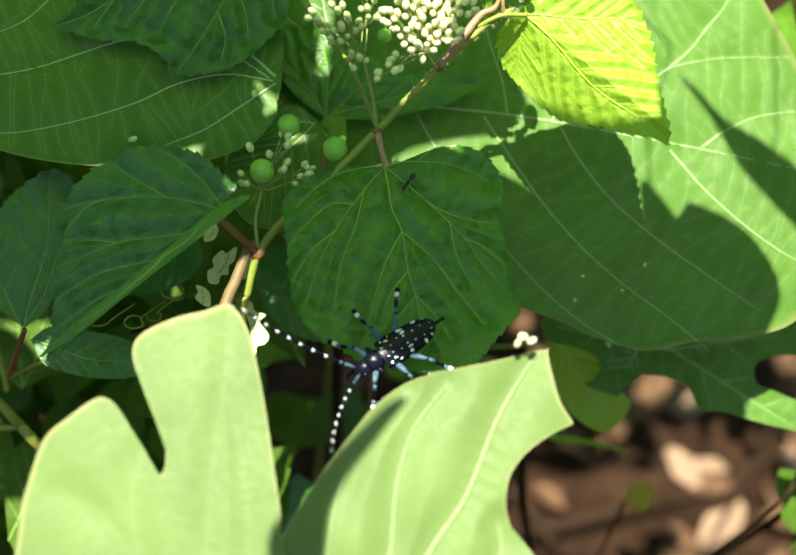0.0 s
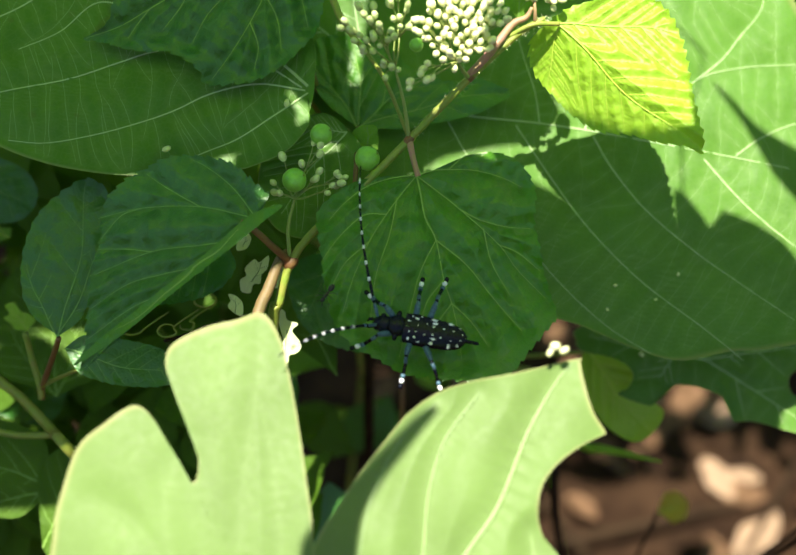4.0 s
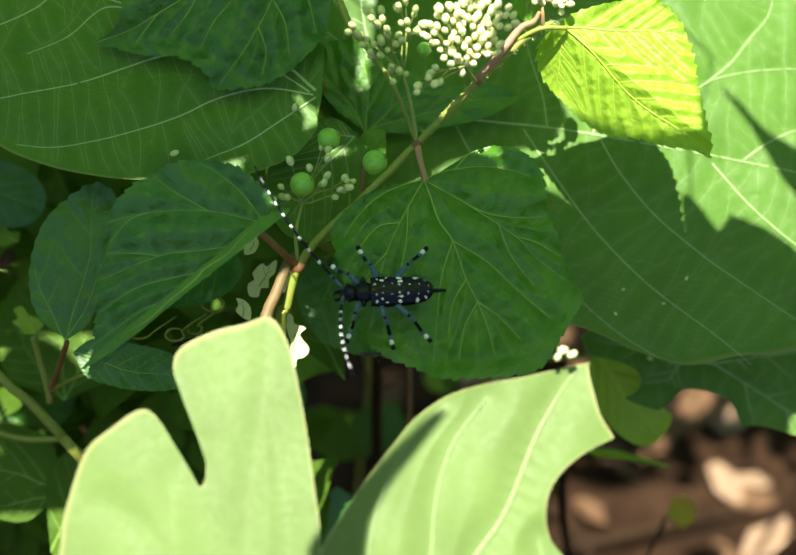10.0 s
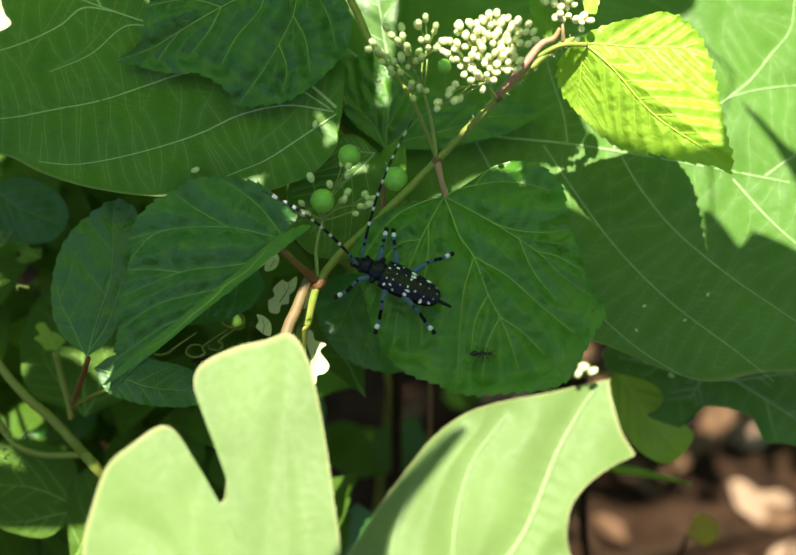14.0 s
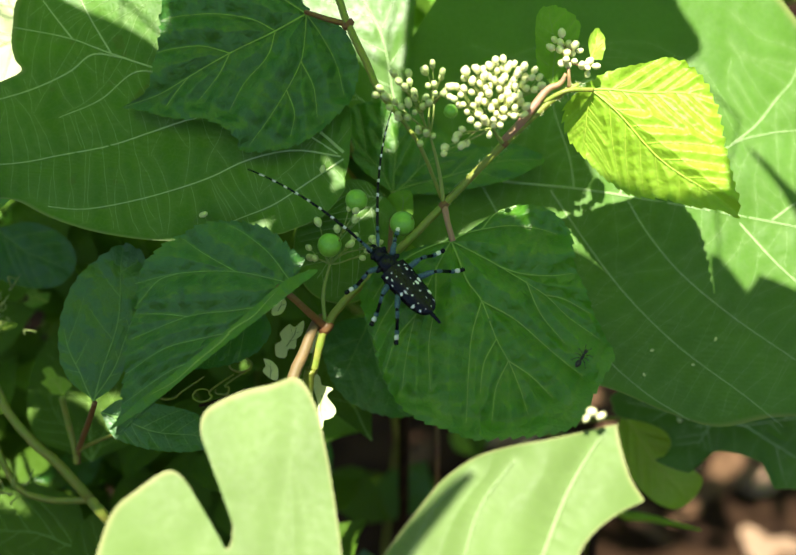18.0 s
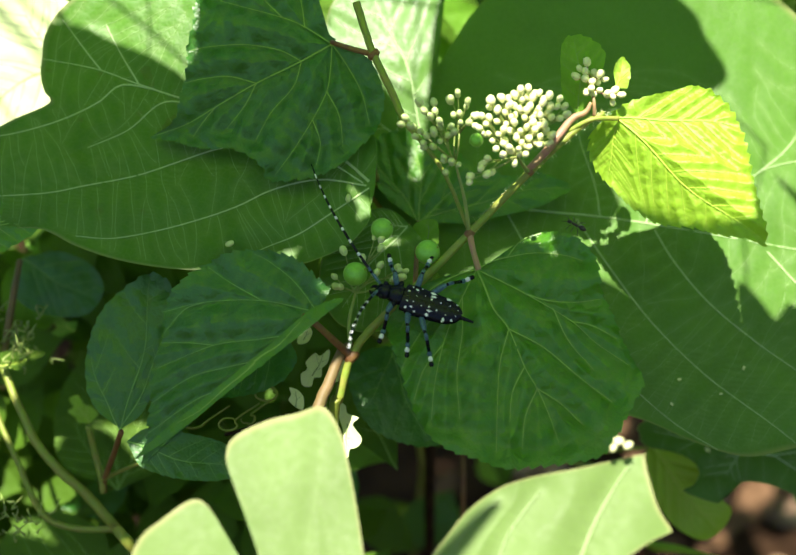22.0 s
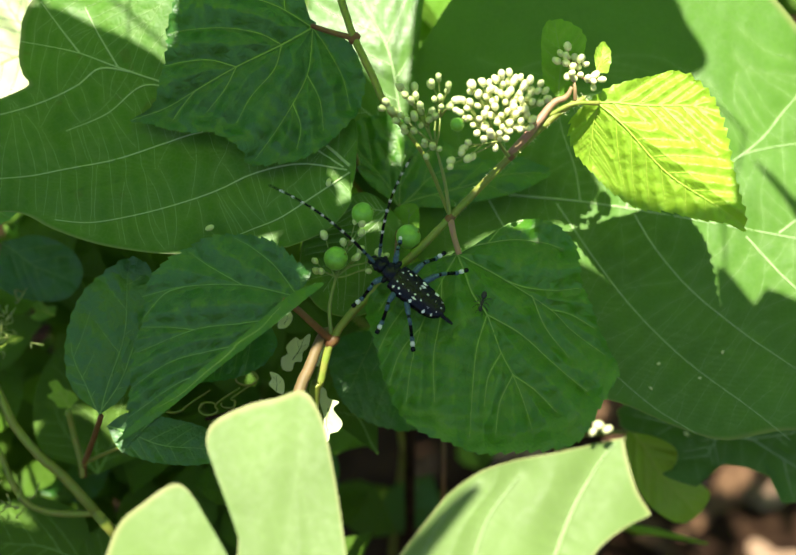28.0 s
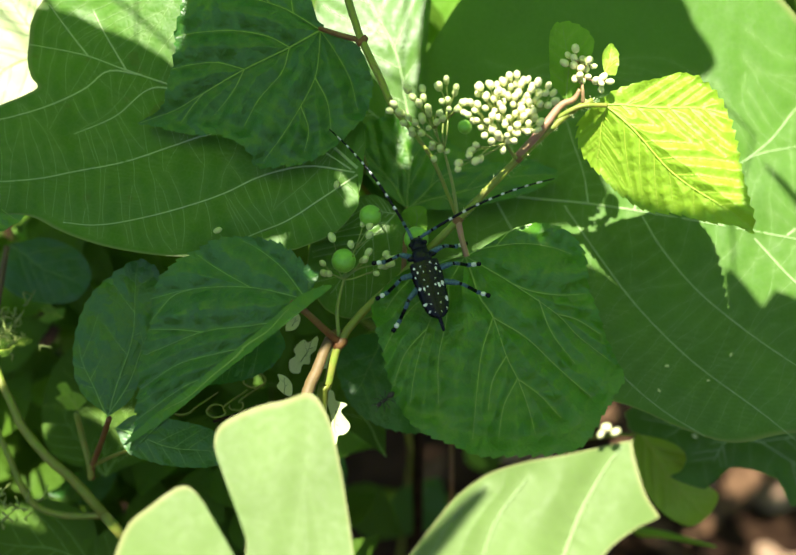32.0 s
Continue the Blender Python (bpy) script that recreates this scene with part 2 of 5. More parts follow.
def leaf(parent, name, material, vein_material, base, slope, rim, veins, teeth=0.0, tooth=3.6, quilt=0.5, cup=0.0, wave=0.6, bend=0.05,
         side=0.16, seed=1, width=0.55, sectors=176, rings=22, label="", spread=48, fold=None, groove=0.036, ladder=0.0, faint=False, bare=False, curve=0.012, start=(0, 0)):
    """A leaf part. base: plan point (mm) where the stalk meets the blade; slope: how the blade's plane rises towards the viewer to the
    right and upwards; rim: the outline round the base, veins: its main veins, each by its end or by the points of its way (mm from the base).
    fold: a side way (x, y) and how fast the blade falls to that side; teeth: depth of the teeth, tooth: their spacing; quilt: how far the blade bulges between the veins; cup: how far its edge falls."""
    rng = np.random.RandomState(seed)
    outline, length = closed_line(rim, sectors)
    reach = np.linalg.norm(outline, axis=1).max()
    if teeth:
        s = np.arange(sectors) / sectors * length / tooth
        saw = (s % 1.0) - 0.5
        d = outline / (np.linalg.norm(outline, axis=1)[:, None] + 1e-9)
        irr = 0.7 + 0.6 * rng.rand(int(length / tooth) + 2)[s.astype(int)]
        outline = outline + d * (saw * teeth * irr)[:, None]
    # the vein lines
    mains, lines = [], []
    for k, e in enumerate(veins):
        if isinstance(e, list):
            mains.append(smooth_line(e, 26))
            continue
        e = np.array(e, float)
        t = np.linspace(0, 1, 26)[:, None]
        e, o = e - np.array(start, float), np.array(start, float)
        n = np.array((-e[1], e[0]))
        mains.append(o + t * e + n * bend * (1 if k % 2 else -1) * np.sin(t * math.pi) * 0.8 + n * 0.012 * np.sin(t * 9 + k))
    cloud = np.vstack([m for m in mains]) if mains else np.zeros((0, 2))
    owner = np.concatenate([[k] * 26 for k in range(len(mains))]) if mains else np.zeros(0)
    for k, m in enumerate(mains):
        own = [(m, width * (1.0 if k == 0 or not isinstance(veins[k], list) else 0.62), width * 0.22)]
        d = (m[-1] - m[0]) / (np.linalg.norm(m[-1] - m[0]) + 1e-9)
        for sgn in (1, -1):
            t = side * (0.9 + (0.5 if sgn > 0 else 0))
            while t < 0.93:
                i = int(t * 25)
                p = m[i].copy()
                a = math.radians(spread + rng.uniform(-5, 5)) * sgn
                way = np.array((d[0] * math.cos(a) - d[1] * math.sin(a), d[0] * math.sin(a) + d[1] * math.cos(a)))
                path = [p.copy()]
                for step in range(60):
                    a2 = -sgn * curve
                    way = np.array((way[0] * math.cos(a2) - way[1] * math.sin(a2), way[0] * math.sin(a2) + way[1] * math.cos(a2)))
                    p = p + way * reach * 0.022
                    if not inside(p * 1.04, outline):
                        break
                    if step > 2:
                        q = np.linalg.norm(cloud - p, axis=1)
                        if owner[q.argmin()] != k:
                            break
                    path.append(p.copy())
                if len(path) > 3:
                    own.append((np.array(path), width * 0.5 * (1.1 - t * 0.5), width * 0.12))
                t += side * rng.uniform(0.85, 1.15)
        lines.append(own)
    ribs = np.vstack([q[0] for own in lines for q in own]) if lines else np.array([[1e6, 1e6]])
    if ladder and lines:
        # thin cross veins from each branch to the next
        net = np.vstack([q[0] for own in lines for q in own])
        mark = np.concatenate([[1000 * i + j] * len(q[0]) for i, own in enumerate(lines) for j, q in enumerate(own)])
        for i, own in enumerate(lines):
            extra = []
            for j, (path, w0, w1) in enumerate(own):
                t = np.gradient(path, axis=0)
                t /= np.linalg.norm(t, axis=1)[:, None] + 1e-9
                gone, due = 0.0, ladder * rng.uniform(0.4, 1.0)
                for a in range(1, len(path)):
                    gone += np.linalg.norm(path[a] - path[a - 1])
                    if gone < due:
                        continue
                    due = gone + ladder * rng.uniform(0.75, 1.3)
                    for sgn in ((1,) if j else (1, -1)):
                        turn = math.radians(90 + rng.uniform(-6, 6)) * sgn
                        way = np.array((t[a][0] * math.cos(turn) - t[a][1] * math.sin(turn), t[a][0] * math.sin(turn) + t[a][1] * math.cos(turn)))
                        p, line = path[a].copy(), [path[a].copy()]
                        for step in range(26):
                            way = way + rng.normal(0, 0.07, 2)
                            way /= np.linalg.norm(way)
                            p = p + way * 1.1
                            if not inside(p * 1.03, outline):
                                break
                            line.append(p.copy())
                            far = np.where(mark == 1000 * i + j, 99.0, ((net - p) ** 2).sum(1))
                            if far.min() < 0.7:
                                break
                        if len(line) > 3:
                            extra.append((np.array(line), width * 0.14, width * 0.09))
                            net = np.vstack([net, np.array(line)[2:]])
                            mark = np.r_[mark, [-1] * (len(line) - 2)]
            own.extend(extra)
    pts = np.vstack([q[0] for own in lines for q in own]) if lines else np.array([[1e6, 1e6]])
    k1, k2, ph = rng.uniform(1.5, 3.2, 2), rng.uniform(3, 6, 2), rng.uniform(0, 6, 4)

    def surface(xy):
        r2 = (xy ** 2).sum(1) / reach ** 2
        w = slope[0] * xy[:, 0] + slope[1] * xy[:, 1] - cup * r2
        w = w + wave * (np.sin(xy[:, 0] / reach * k1[0] * 2 + ph[0]) * np.sin(xy[:, 1] / reach * k1[1] * 2 + ph[1])
                        + 0.4 * np.sin(xy[:, 0] / reach * k2[0] * 2 + ph[2]) * np.sin(xy[:, 1] / reach * k2[1] * 2 + ph[3])) * np.minimum(1, r2 * 3)
        if fold:
            w = w - fold[2] * np.maximum(0, xy[:, 0] * fold[0] + xy[:, 1] * fold[1])
        dist, near = np.empty(len(xy)), np.empty(len(xy))
        for i in range(0, len(xy), 1500):
            near[i:i + 1500] = np.sqrt(((xy[i:i + 1500, None, :] - ribs[None]) ** 2).sum(2).min(1))
            dist[i:i + 1500] = np.sqrt(((xy[i:i + 1500, None, :] - pts[None]) ** 2).sum(2).min(1)) if ladder else near[i:i + 1500]
        w = w + quilt * (1 - np.exp(-(near / (reach * groove)) ** 2)) - quilt
        if ladder:
            w = w + 0.36 * quilt * (1 - np.exp(-(dist / 2.2) ** 2))
        return w, dist

    fr = np.linspace(0, 1, rings + 1)[1:] ** 0.85
    xy = np.vstack([np.zeros((1, 2))] + [outline * f for f in fr])
    w, dist = surface(xy)
    verts = np.column_stack([xy, w]) * MM
    faces = [(0, 1 + k, 1 + (k + 1) % sectors) for k in range(sectors)]
    for r in range(rings - 1):
        o = 1 + r * sectors
        faces += [(o + k, o + sectors + k, o + sectors + (k + 1) % sectors, o + (k + 1) % sectors) for k in range(sectors)]
    ob = mesh_ob(name, verts, faces, material, parent, label)
    ob.location = Vector(base) * MM
    at = ob.data.attributes.new("vein", "FLOAT", "POINT")
    at.data.foreach_set("value", np.exp(-dist / (width * 0.9)).astype(np.float32))
    at = ob.data.attributes.new("rim", "FLOAT", "POINT")
    at.data.foreach_set("value", np.r_[0, np.repeat(fr, sectors)].astype(np.float32))
    def ribs_of(own, thick):
        vv, ff = [], []
        for path, w0, w1 in own:
            if (w0 > width * 0.2) != thick:
                continue
            t = np.gradient(path, axis=0)
            t /= np.linalg.norm(t, axis=1)[:, None] + 1e-9
            nn = np.stack([-t[:, 1], t[:, 0]], 1)
            h = np.linspace(w0, w1, len(path))[:, None] * 0.5
            z = surface(path)[0]
            o = len(vv)
            for i in range(len(path)):
                for off, lift in ((-1, -0.06), (-0.4, 0.3), (0.4, 0.3), (1, -0.06)):
                    q = path[i] + nn[i] * h[i] * off
                    vv.append((q[0] * MM, q[1] * MM, (z[i] + 0.14 + 0.22 * quilt * thick + lift * h[i][0]) * MM))
            for i in range(len(path) - 1):
                for c in range(3):
                    a = o + i * 4 + c
                    ff.append((a, a + 4, a + 5, a + 1))
        return vv, ff

    for own in ([] if bare else lines):
        mesh_ob("vein", *ribs_of(own, True), vein_material, ob)
    fine = [q for own in lines for q in own if q[1] < width * 0.2]
    if fine and not faint and not bare:
        tagged(mesh_ob("veinlet", *ribs_of(fine, False), V_RUNG, ob), kind="stuff")
    return ob


def vein_material(name, colour):
    m, n, l, p = nodes_of(name)
    t = noise_node(n, l, 300, 3)
    l.new(mix_node(n, l, t.outputs[0], tuple(c * 0.8 for c in colour), tuple(min(1, c * 1.15) for c in colour)), p.inputs["Base Color"])
    p.inputs["Roughness"].default_value = 0.5
    return m


V_VINE = vein_material("vine_vein", (0.21, 0.38, 0.06))
V_RUNG = vein_material("fine_veinlet", (0.19, 0.34, 0.10))
V_DARK = vein_material("dark_leaf_vein", (0.16, 0.34, 0.07))
V_YOUNG = vein_material("young_leaf_vein", (0.42, 0.56, 0.05))
V_BROAD = vein_material("broad_leaf_vein", (0.33, 0.47, 0.20))
V_FORE = vein_material("foreground_leaf_vein", (0.205, 0.31, 0.10))

# ---- ground ----
rng = np.random.RandomState(5)
gv, gf, N = [], [], 80
for i in range(N + 1):
    for j in range(N + 1):
        a, b = (i / N * 2 - 1), (j / N * 2 - 1)
        x, y = 400 * a ** 5 + 1.6 * a, 400 * b ** 5 + 1.6 * b + 0.6
        near = math.exp(-(x * x + (y - 0.6) ** 2) / 2)
        gv.append((x, y, near * 0.03 * noise.noise((x * 6, y * 6, 0)) + near * 0.012 * noise.noise((x * 25, y * 25, 3))))
for i in range(N):
    for j in range(N):
        a = i * (N + 1) + j
        gf.append((a, a + N + 1, a + N + 2, a + 1))
ground = tagged(mesh_ob("ground", gv, gf, M_SOIL), "bare brown soil under the plants", "ground", kind="structure")

# ---- the climbing vine ----
vine = thing("berry_vine", "climbing vine with toothed heart-shaped leaves, cream buds and green berries", "vine")

CENTRE = leaf(vine, "leaf", M_VINE, V_VINE, (12.3, 24.2, 0.0), (0, -0.35),
     [(5.2, 3.3), (13.1, 8.7), (20.5, 11.9), (28.7, 11.2), (34.3, 7.5), (37.9, 1.5), (38.8, -7.1), (42.4, -17.6), (45.8, -27.1), (49.7, -36.0), (46.8, -41.8), (42.4, -48.7), (37.0, -56.6), (29.9, -59.6), (17.7, -60.9), (5.4, -61.4), (-2.2, -58.7), (-12.1, -55.1), (-18.8, -49.1), (-22.9, -40.3), (-25.5, -31.3), (-28.1, -23.1), (-29.5, -16.8), (-25.7, -10.6), (-19.4, -5.1), (-11.3, -1.8), (-3.2, 0.0)],
     [[(-0.5, 0.3), (1.8, -5.5), (4.4, -12.8), (8.8, -19.1), (13.1, -31.0), (16.7, -37.9), (20.0, -46.2), (22.3, -54.4)], [(-0.5, 0.3), (7.4, -3.9), (15.1, -8.3), (29.0, -17.3), (35.8, -24.0), (45.7, -31.4)], [(-0.5, 0.3), (4.3, 2.7), (9.4, 4.0), (18.1, 5.2), (26.9, 4.3), (33.3, 2.3)], [(-0.5, 0.3), (-3.8, -5.5), (-7.9, -13.6), (-11.9, -23.2), (-15.0, -35.7), (-16.3, -46.3)], [(-0.5, 0.3), (-7.0, -1.4), (-15.1, -5.5), (-21.4, -12.0), (-25.4, -18.4)], [(8.8, -19.1), (19.3, -25.1), (28.5, -33.3), (35.0, -38.9), (39.7, -42.6)], [(16.7, -37.9), (23.5, -42.5), (30.1, -49.2)], [(8.8, -19.1), (5.6, -29.4), (4.3, -40.2), (3.2, -56.7)], [(16.7, -37.9), (12.6, -46.2), (11.1, -55.9)], [(-5.4, -7.9), (-5.9, -20.0), (-8.0, -32.6), (-7.6, -46.3)], [(15.1, -8.3), (21.6, -10.4), (30.3, -11.2), (38.2, -10.5)], [(29.0, -17.3), (35.4, -18.8), (43.0, -23.2)], [(13.1, -31.0), (9.0, -38.7), (7.7, -47.8)], [(-7.9, -13.6), (-15.0, -15.2), (-21.4, -23.2), (-25.2, -31.0)], [(-11.9, -23.2), (-18.2, -31.0), (-21.5, -40.3)], [(23.1, -12.8), (27.4, -23.2), (34.7, -32.5)], [(9.4, 4.0), (14.2, 9.4), (20.8, 11.9)]],
    teeth=1.0, tooth=3.9, quilt=3.2, groove=0.06, cup=6.0, wave=1.8, seed=3, rings=56, sectors=520, side=2, width=0.62, ladder=5.0, faint=True)
leaf(vine, "leaf", M_VINE_DARK, V_DARK, (-42.8, 9.4, 10.0), (0.1, -0.3),
     [(7.5, 5.9), (4.1, 12.3), (-4.2, 18.9), (-14.1, 21.2), (-23.8, 20.7), (-34.2, 15.8), (-42.0, 9.3), (-45.3, 2.0), (-45.1, -5.2), (-47.2, -16.2), (-47.5, -25.5), (-47.9, -37.8), (-48.5, -45.9), (-41.8, -40.0), (-32.1, -31.6), (-21.6, -22.4), (-11.0, -12.3)],
     [[(10.0, 5.4), (-4.0, -6.0), (-16.3, -16.2), (-30.1, -27.9), (-47.7, -44.9)], [(4.6, 1.1), (-13.4, 4.9), (-32.2, 4.5), (-46.1, 1.3)], [(-4.0, -6.0), (-13.6, -7.3), (-28.1, -9.2), (-46.0, -16.3)], [(-13.3, -13.9), (-24.4, -16.2), (-35.5, -19.4), (-47.1, -27.2)], [(-24.0, -22.5), (-33.4, -26.4), (-47.5, -36.4)], [(4.6, 1.1), (-3.1, 10.8), (-11.5, 17.4), (-16.6, 20.0)], [(-13.4, 4.9), (-24.4, 11.0), (-31.3, 15.6)], [(-32.2, 4.5), (-38.7, 2.1), (-44.8, -5.2)], [(-28.1, -9.2), (-36.3, -8.4), (-45.3, -8.4)]],
    teeth=1.2, tooth=3.9, quilt=2.4, cup=4.0, seed=4, rings=44, sectors=380, side=2, width=0.5, ladder=7.0, groove=0.055, faint=True)
leaf(vine, "leaf", M_VINE, V_VINE, (-56.9, -4.8, 16.0), (0.22, -0.38),
     [(27.7, 19.5), (17.5, 16.3), (3.7, 4.4), (-12.9, -9.3), (-28.9, -22.4), (-35.5, -29.6), (-21.3, -20.4), (-5.8, -7.6), (10.4, 5.1), (20.5, 13.4)],
     [(14.0, 11.9), (-22.9, -18.7)],
    teeth=0.8, quilt=0.2, cup=0.0, wave=0.2, seed=5, rings=8, sectors=120, side=2)
leaf(vine, "leaf", M_VINE_DARK, V_VINE, (-35.2, 98.9, -4.0), (0.0, -0.03),
     [(2.9, -0.2), (7.3, -1.9), (12.9, -6.4), (16.0, -12.7), (17.3, -19.0), (16.0, -25.3), (13.6, -30.3), (6.2, -37.5), (1.3, -41.4), (-6.1, -44.5), (-13.5, -45.3), (-21.0, -45.0), (-22.2, -41.3), (-26.6, -37.5), (-33.5, -34.4), (-38.5, -34.7), (-48.5, -33.0), (-55.4, -30.9), (-60.4, -30.1), (-60.4, -29.6), (-53.0, -25.5), (-50.5, -20.4), (-49.4, -12.9), (-47.7, -5.9), (-48.4, -0.8), (-46.0, 6.8), (-45.5, 14.5), (-41.2, 22.1), (-29.3, 29.1), (-16.7, 28.3), (-7.2, 20.5), (-3.4, 11.5), (-1.7, 4.5)],
     [[(0.0, 0.0), (-10.1, -5.6), (-25.0, -12.7), (-38.7, -20.5), (-48.6, -26.1), (-59.8, -29.7)], [(0.0, 0.0), (-0.4, -7.5), (-1.7, -15.7), (-6.3, -25.1), (-12.4, -35.1), (-18.5, -43.2)], [(0.0, 0.0), (4.8, -7.0), (9.8, -16.4), (12.3, -26.5)], [(0.0, 0.0), (-9.0, 5.8), (-16.5, 9.1), (-34.1, 14.4), (-41.7, 17.0)], [(-10.1, -5.6), (-17.7, -1.7), (-28.9, 0.3), (-40.2, -0.2), (-47.1, -1.4)], [(-25.0, -12.7), (-33.8, -10.4), (-42.6, -11.0), (-48.8, -12.2)], [(-10.1, -5.6), (-12.6, -13.8), (-20.0, -22.5), (-24.8, -31.3)], [(-25.0, -12.7), (-28.7, -19.9), (-34.8, -27.5)], [(-1.7, -15.7), (2.4, -23.9), (3.7, -34.0)], [(-6.3, -25.1), (-3.7, -32.7), (-4.9, -40.1)], [(-16.5, 9.1), (-22.8, 15.5), (-27.9, 22.0)], [(-9.0, 5.8), (-10.3, 14.1), (-12.9, 21.8)], [(-38.7, -20.5), (-42.4, -24.9), (-46.0, -29.9)]],
    teeth=1.0, tooth=4.2, quilt=2.6, cup=4.5, wave=1.4, seed=6, rings=52, sectors=420, side=2, width=0.56, ladder=5.5, groove=0.055, faint=True)
leaf(vine, "leaf", M_VINE, V_VINE, (-7.3, 43.3, -38.0), (0.05, -0.05),
     [(-7.7, 5.7), (-15.9, 15.0), (-20.5, 22.9), (-17.9, 28.8), (-9.7, 32.7), (0.2, 31.4), (10.2, 27.8), (20.8, 19.4), (33.1, 16.1), (42.9, 17.2), (53.1, 12.3), (47.4, 8.0), (42.7, 5.5), (27.7, 1.7), (10.1, -0.3)],
     [(-1.6, 29.9), (50.6, 12.3), (-18.7, 24.6), (22.5, 17.6)],
    teeth=1.1, tooth=5.0, quilt=0.7, cup=1.5, seed=7, rings=24, sectors=260, side=0.3, spread=36, width=0.5, ladder=7.0, faint=True)
leaf(vine, "leaf", M_YOUNG, V_YOUNG, (56.3, 71.5, 6.0), (0.05, -0.25),
     [(-6.7, -1.9), (-8.4, -6.9), (-6.9, -12.7), (-1.7, -19.8), (5.5, -27.2), (13.3, -32.7), (22.2, -34.4), (31.2, -37.3), (38.7, -38.9), (43.2, -40.8), (42.2, -31.6), (40.4, -22.0), (39.4, -13.1), (37.0, -1.5), (31.4, 7.4), (24.2, 10.8), (17.3, 9.2), (8.5, 7.0), (2.1, 4.7)],
     [(42.5, -39.9), (37.6, -2.7), (-1.9, -17.6)],
    teeth=1.2, tooth=3.6, quilt=1.9, cup=1.0, wave=0.4, seed=8, rings=52, sectors=380, side=0.135, spread=44, bend=0.03, width=0.4, groove=0.045, ladder=3.2, faint=True, fold=(-0.65, -0.76, 0.95), label="sunlit young leaf of lime yellow-green")
# small shaded leaf; the light through it is painted as brighter green
leaf(vine, "leaf", M_HERB_PAINTED_LIT, V_VINE, (43.9, 72.9, 4.0), (0.4, 0.1),
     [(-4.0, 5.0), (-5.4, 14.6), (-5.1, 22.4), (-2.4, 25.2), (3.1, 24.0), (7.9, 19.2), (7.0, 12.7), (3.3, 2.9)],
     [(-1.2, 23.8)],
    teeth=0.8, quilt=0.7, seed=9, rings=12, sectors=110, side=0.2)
leaf(vine, "leaf", M_YOUNG, V_YOUNG, (55.3, 80.7, 8.0), (0.2, 0),
     [(-0.8, 4.9), (1.1, 9.4), (3.2, 9.0), (4.5, 5.2), (2.9, -0.4)],
     [(2.3, 8.8)],
    teeth=0.5, quilt=0.3, seed=10, rings=8, sectors=60, side=0.3)
leaf(vine, "leaf", M_VINE_DARK, V_DARK, (-17.0, -2.3, -46.0), (0, -0.3),
     [(-9.1, 0.9), (-15.2, -7.2), (-13.8, -16.1), (-8.6, -24.8), (0.4, -30.4), (14.5, -32.6), (25.2, -24.8), (19.9, -7.2), (9.0, 1.8)],
     [(12.7, -30.9), (-10.4, -21.3)],
    teeth=0.7, quilt=0.4, cup=2, seed=11, rings=16, sectors=120, side=0.3, width=0.4)
leaf(vine, "leaf", M_VINE_DARK, V_DARK, (-105.3, -27.5, -12.0), (0, -0.2),
     [(5.3, 3.6), (11.0, 15.2), (14.2, 28.7), (15.3, 45.7), (8.0, 52.3), (-1.1, 47.4), (-9.2, 38.9), (-13.1, 25.3), (-11.7, 11.9), (-4.7, 3.6)],
     [(7.2, 50.9), (-11.7, 23.6), (13.9, 35.5)],
    teeth=1.0, tooth=5.0, quilt=0.8, seed=12, rings=20, sectors=200, side=0.3, width=0.4)
leaf(vine, "leaf", M_VINE_DARK, V_DARK, (-103.6, -31.5, -14.0), (0, -0.2),
     [(3.7, -6.6), (13.1, -11.0), (24.8, -12.6), (34.7, -11.6), (38.7, -5.8), (31.0, -0.0), (15.8, 3.3), (4.0, 3.3)],
     [(36.3, -8.2)],
    teeth=0.9, quilt=0.5, seed=13, rings=14, sectors=120)
leaf(vine, "leaf", M_VINE_DARK, V_DARK, (-51.2, 4.5, -16.0), (0, -0.3),
     [(3.6, -6.7), (0.6, -15.0), (-9.2, -20.0), (-22.4, -21.3), (-27.6, -16.7), (-16.5, -6.7), (-8.4, 0.0)],
     [(-22.5, -19.1)],
    teeth=0.7, quilt=0.4, seed=14, rings=12, sectors=100)

VINE_FOOT = tuple(PLAN.inverted() @ Vector((-0.03, 0.16, -0.01)) / MM)
leaf(vine, "leaf", M_VINE, V_VINE, (-158.9, 37.8, -12.0), (0, -0.2),
     [(2.5, 11.1), (17.6, 9.9), (27.5, 12.8), (35.7, 15.1), (42.7, 17.3), (35.2, 9.4), (26.5, 1.7), (18.6, -3.7), (8.8, -6.8)],
     [(41.5, 16.4), (24.8, 3.4)],
    teeth=0.8, tooth=5.0, quilt=0.8, seed=15, rings=14, sectors=120, side=0.25, width=0.5)
stalk("petiole", [(-159.2, -7.9, -52.0), (-173.3, 11.8, -35.0), (-158.9, 37.8, -12.0)], [1.2, 0.9], M_STEM, vine)
stalk("stem", [VINE_FOOT, (-46.4, -156.0, -110.0), (-39.9, -62.9, -40.0), (-34.3, -20.8, -8.0), (-32.7, -16.9, -6.0), (-28.7, -3.8, -4.0), (-21.2, 6.5, -4.0), (-8.0, 18.7, -3.0), (9.5, 35.9, 0.0), (28.2, 54.7, 4.0), (43.1, 68.0, 6.0), (51.7, 72.9, 7.0)],
      [3.0, 2.6, 2.1, 1.7, 1.4, 1.35, 1.3, 1.2, 1.1, 0.9], M_STEM, vine, "", 90, 10, 0.06)
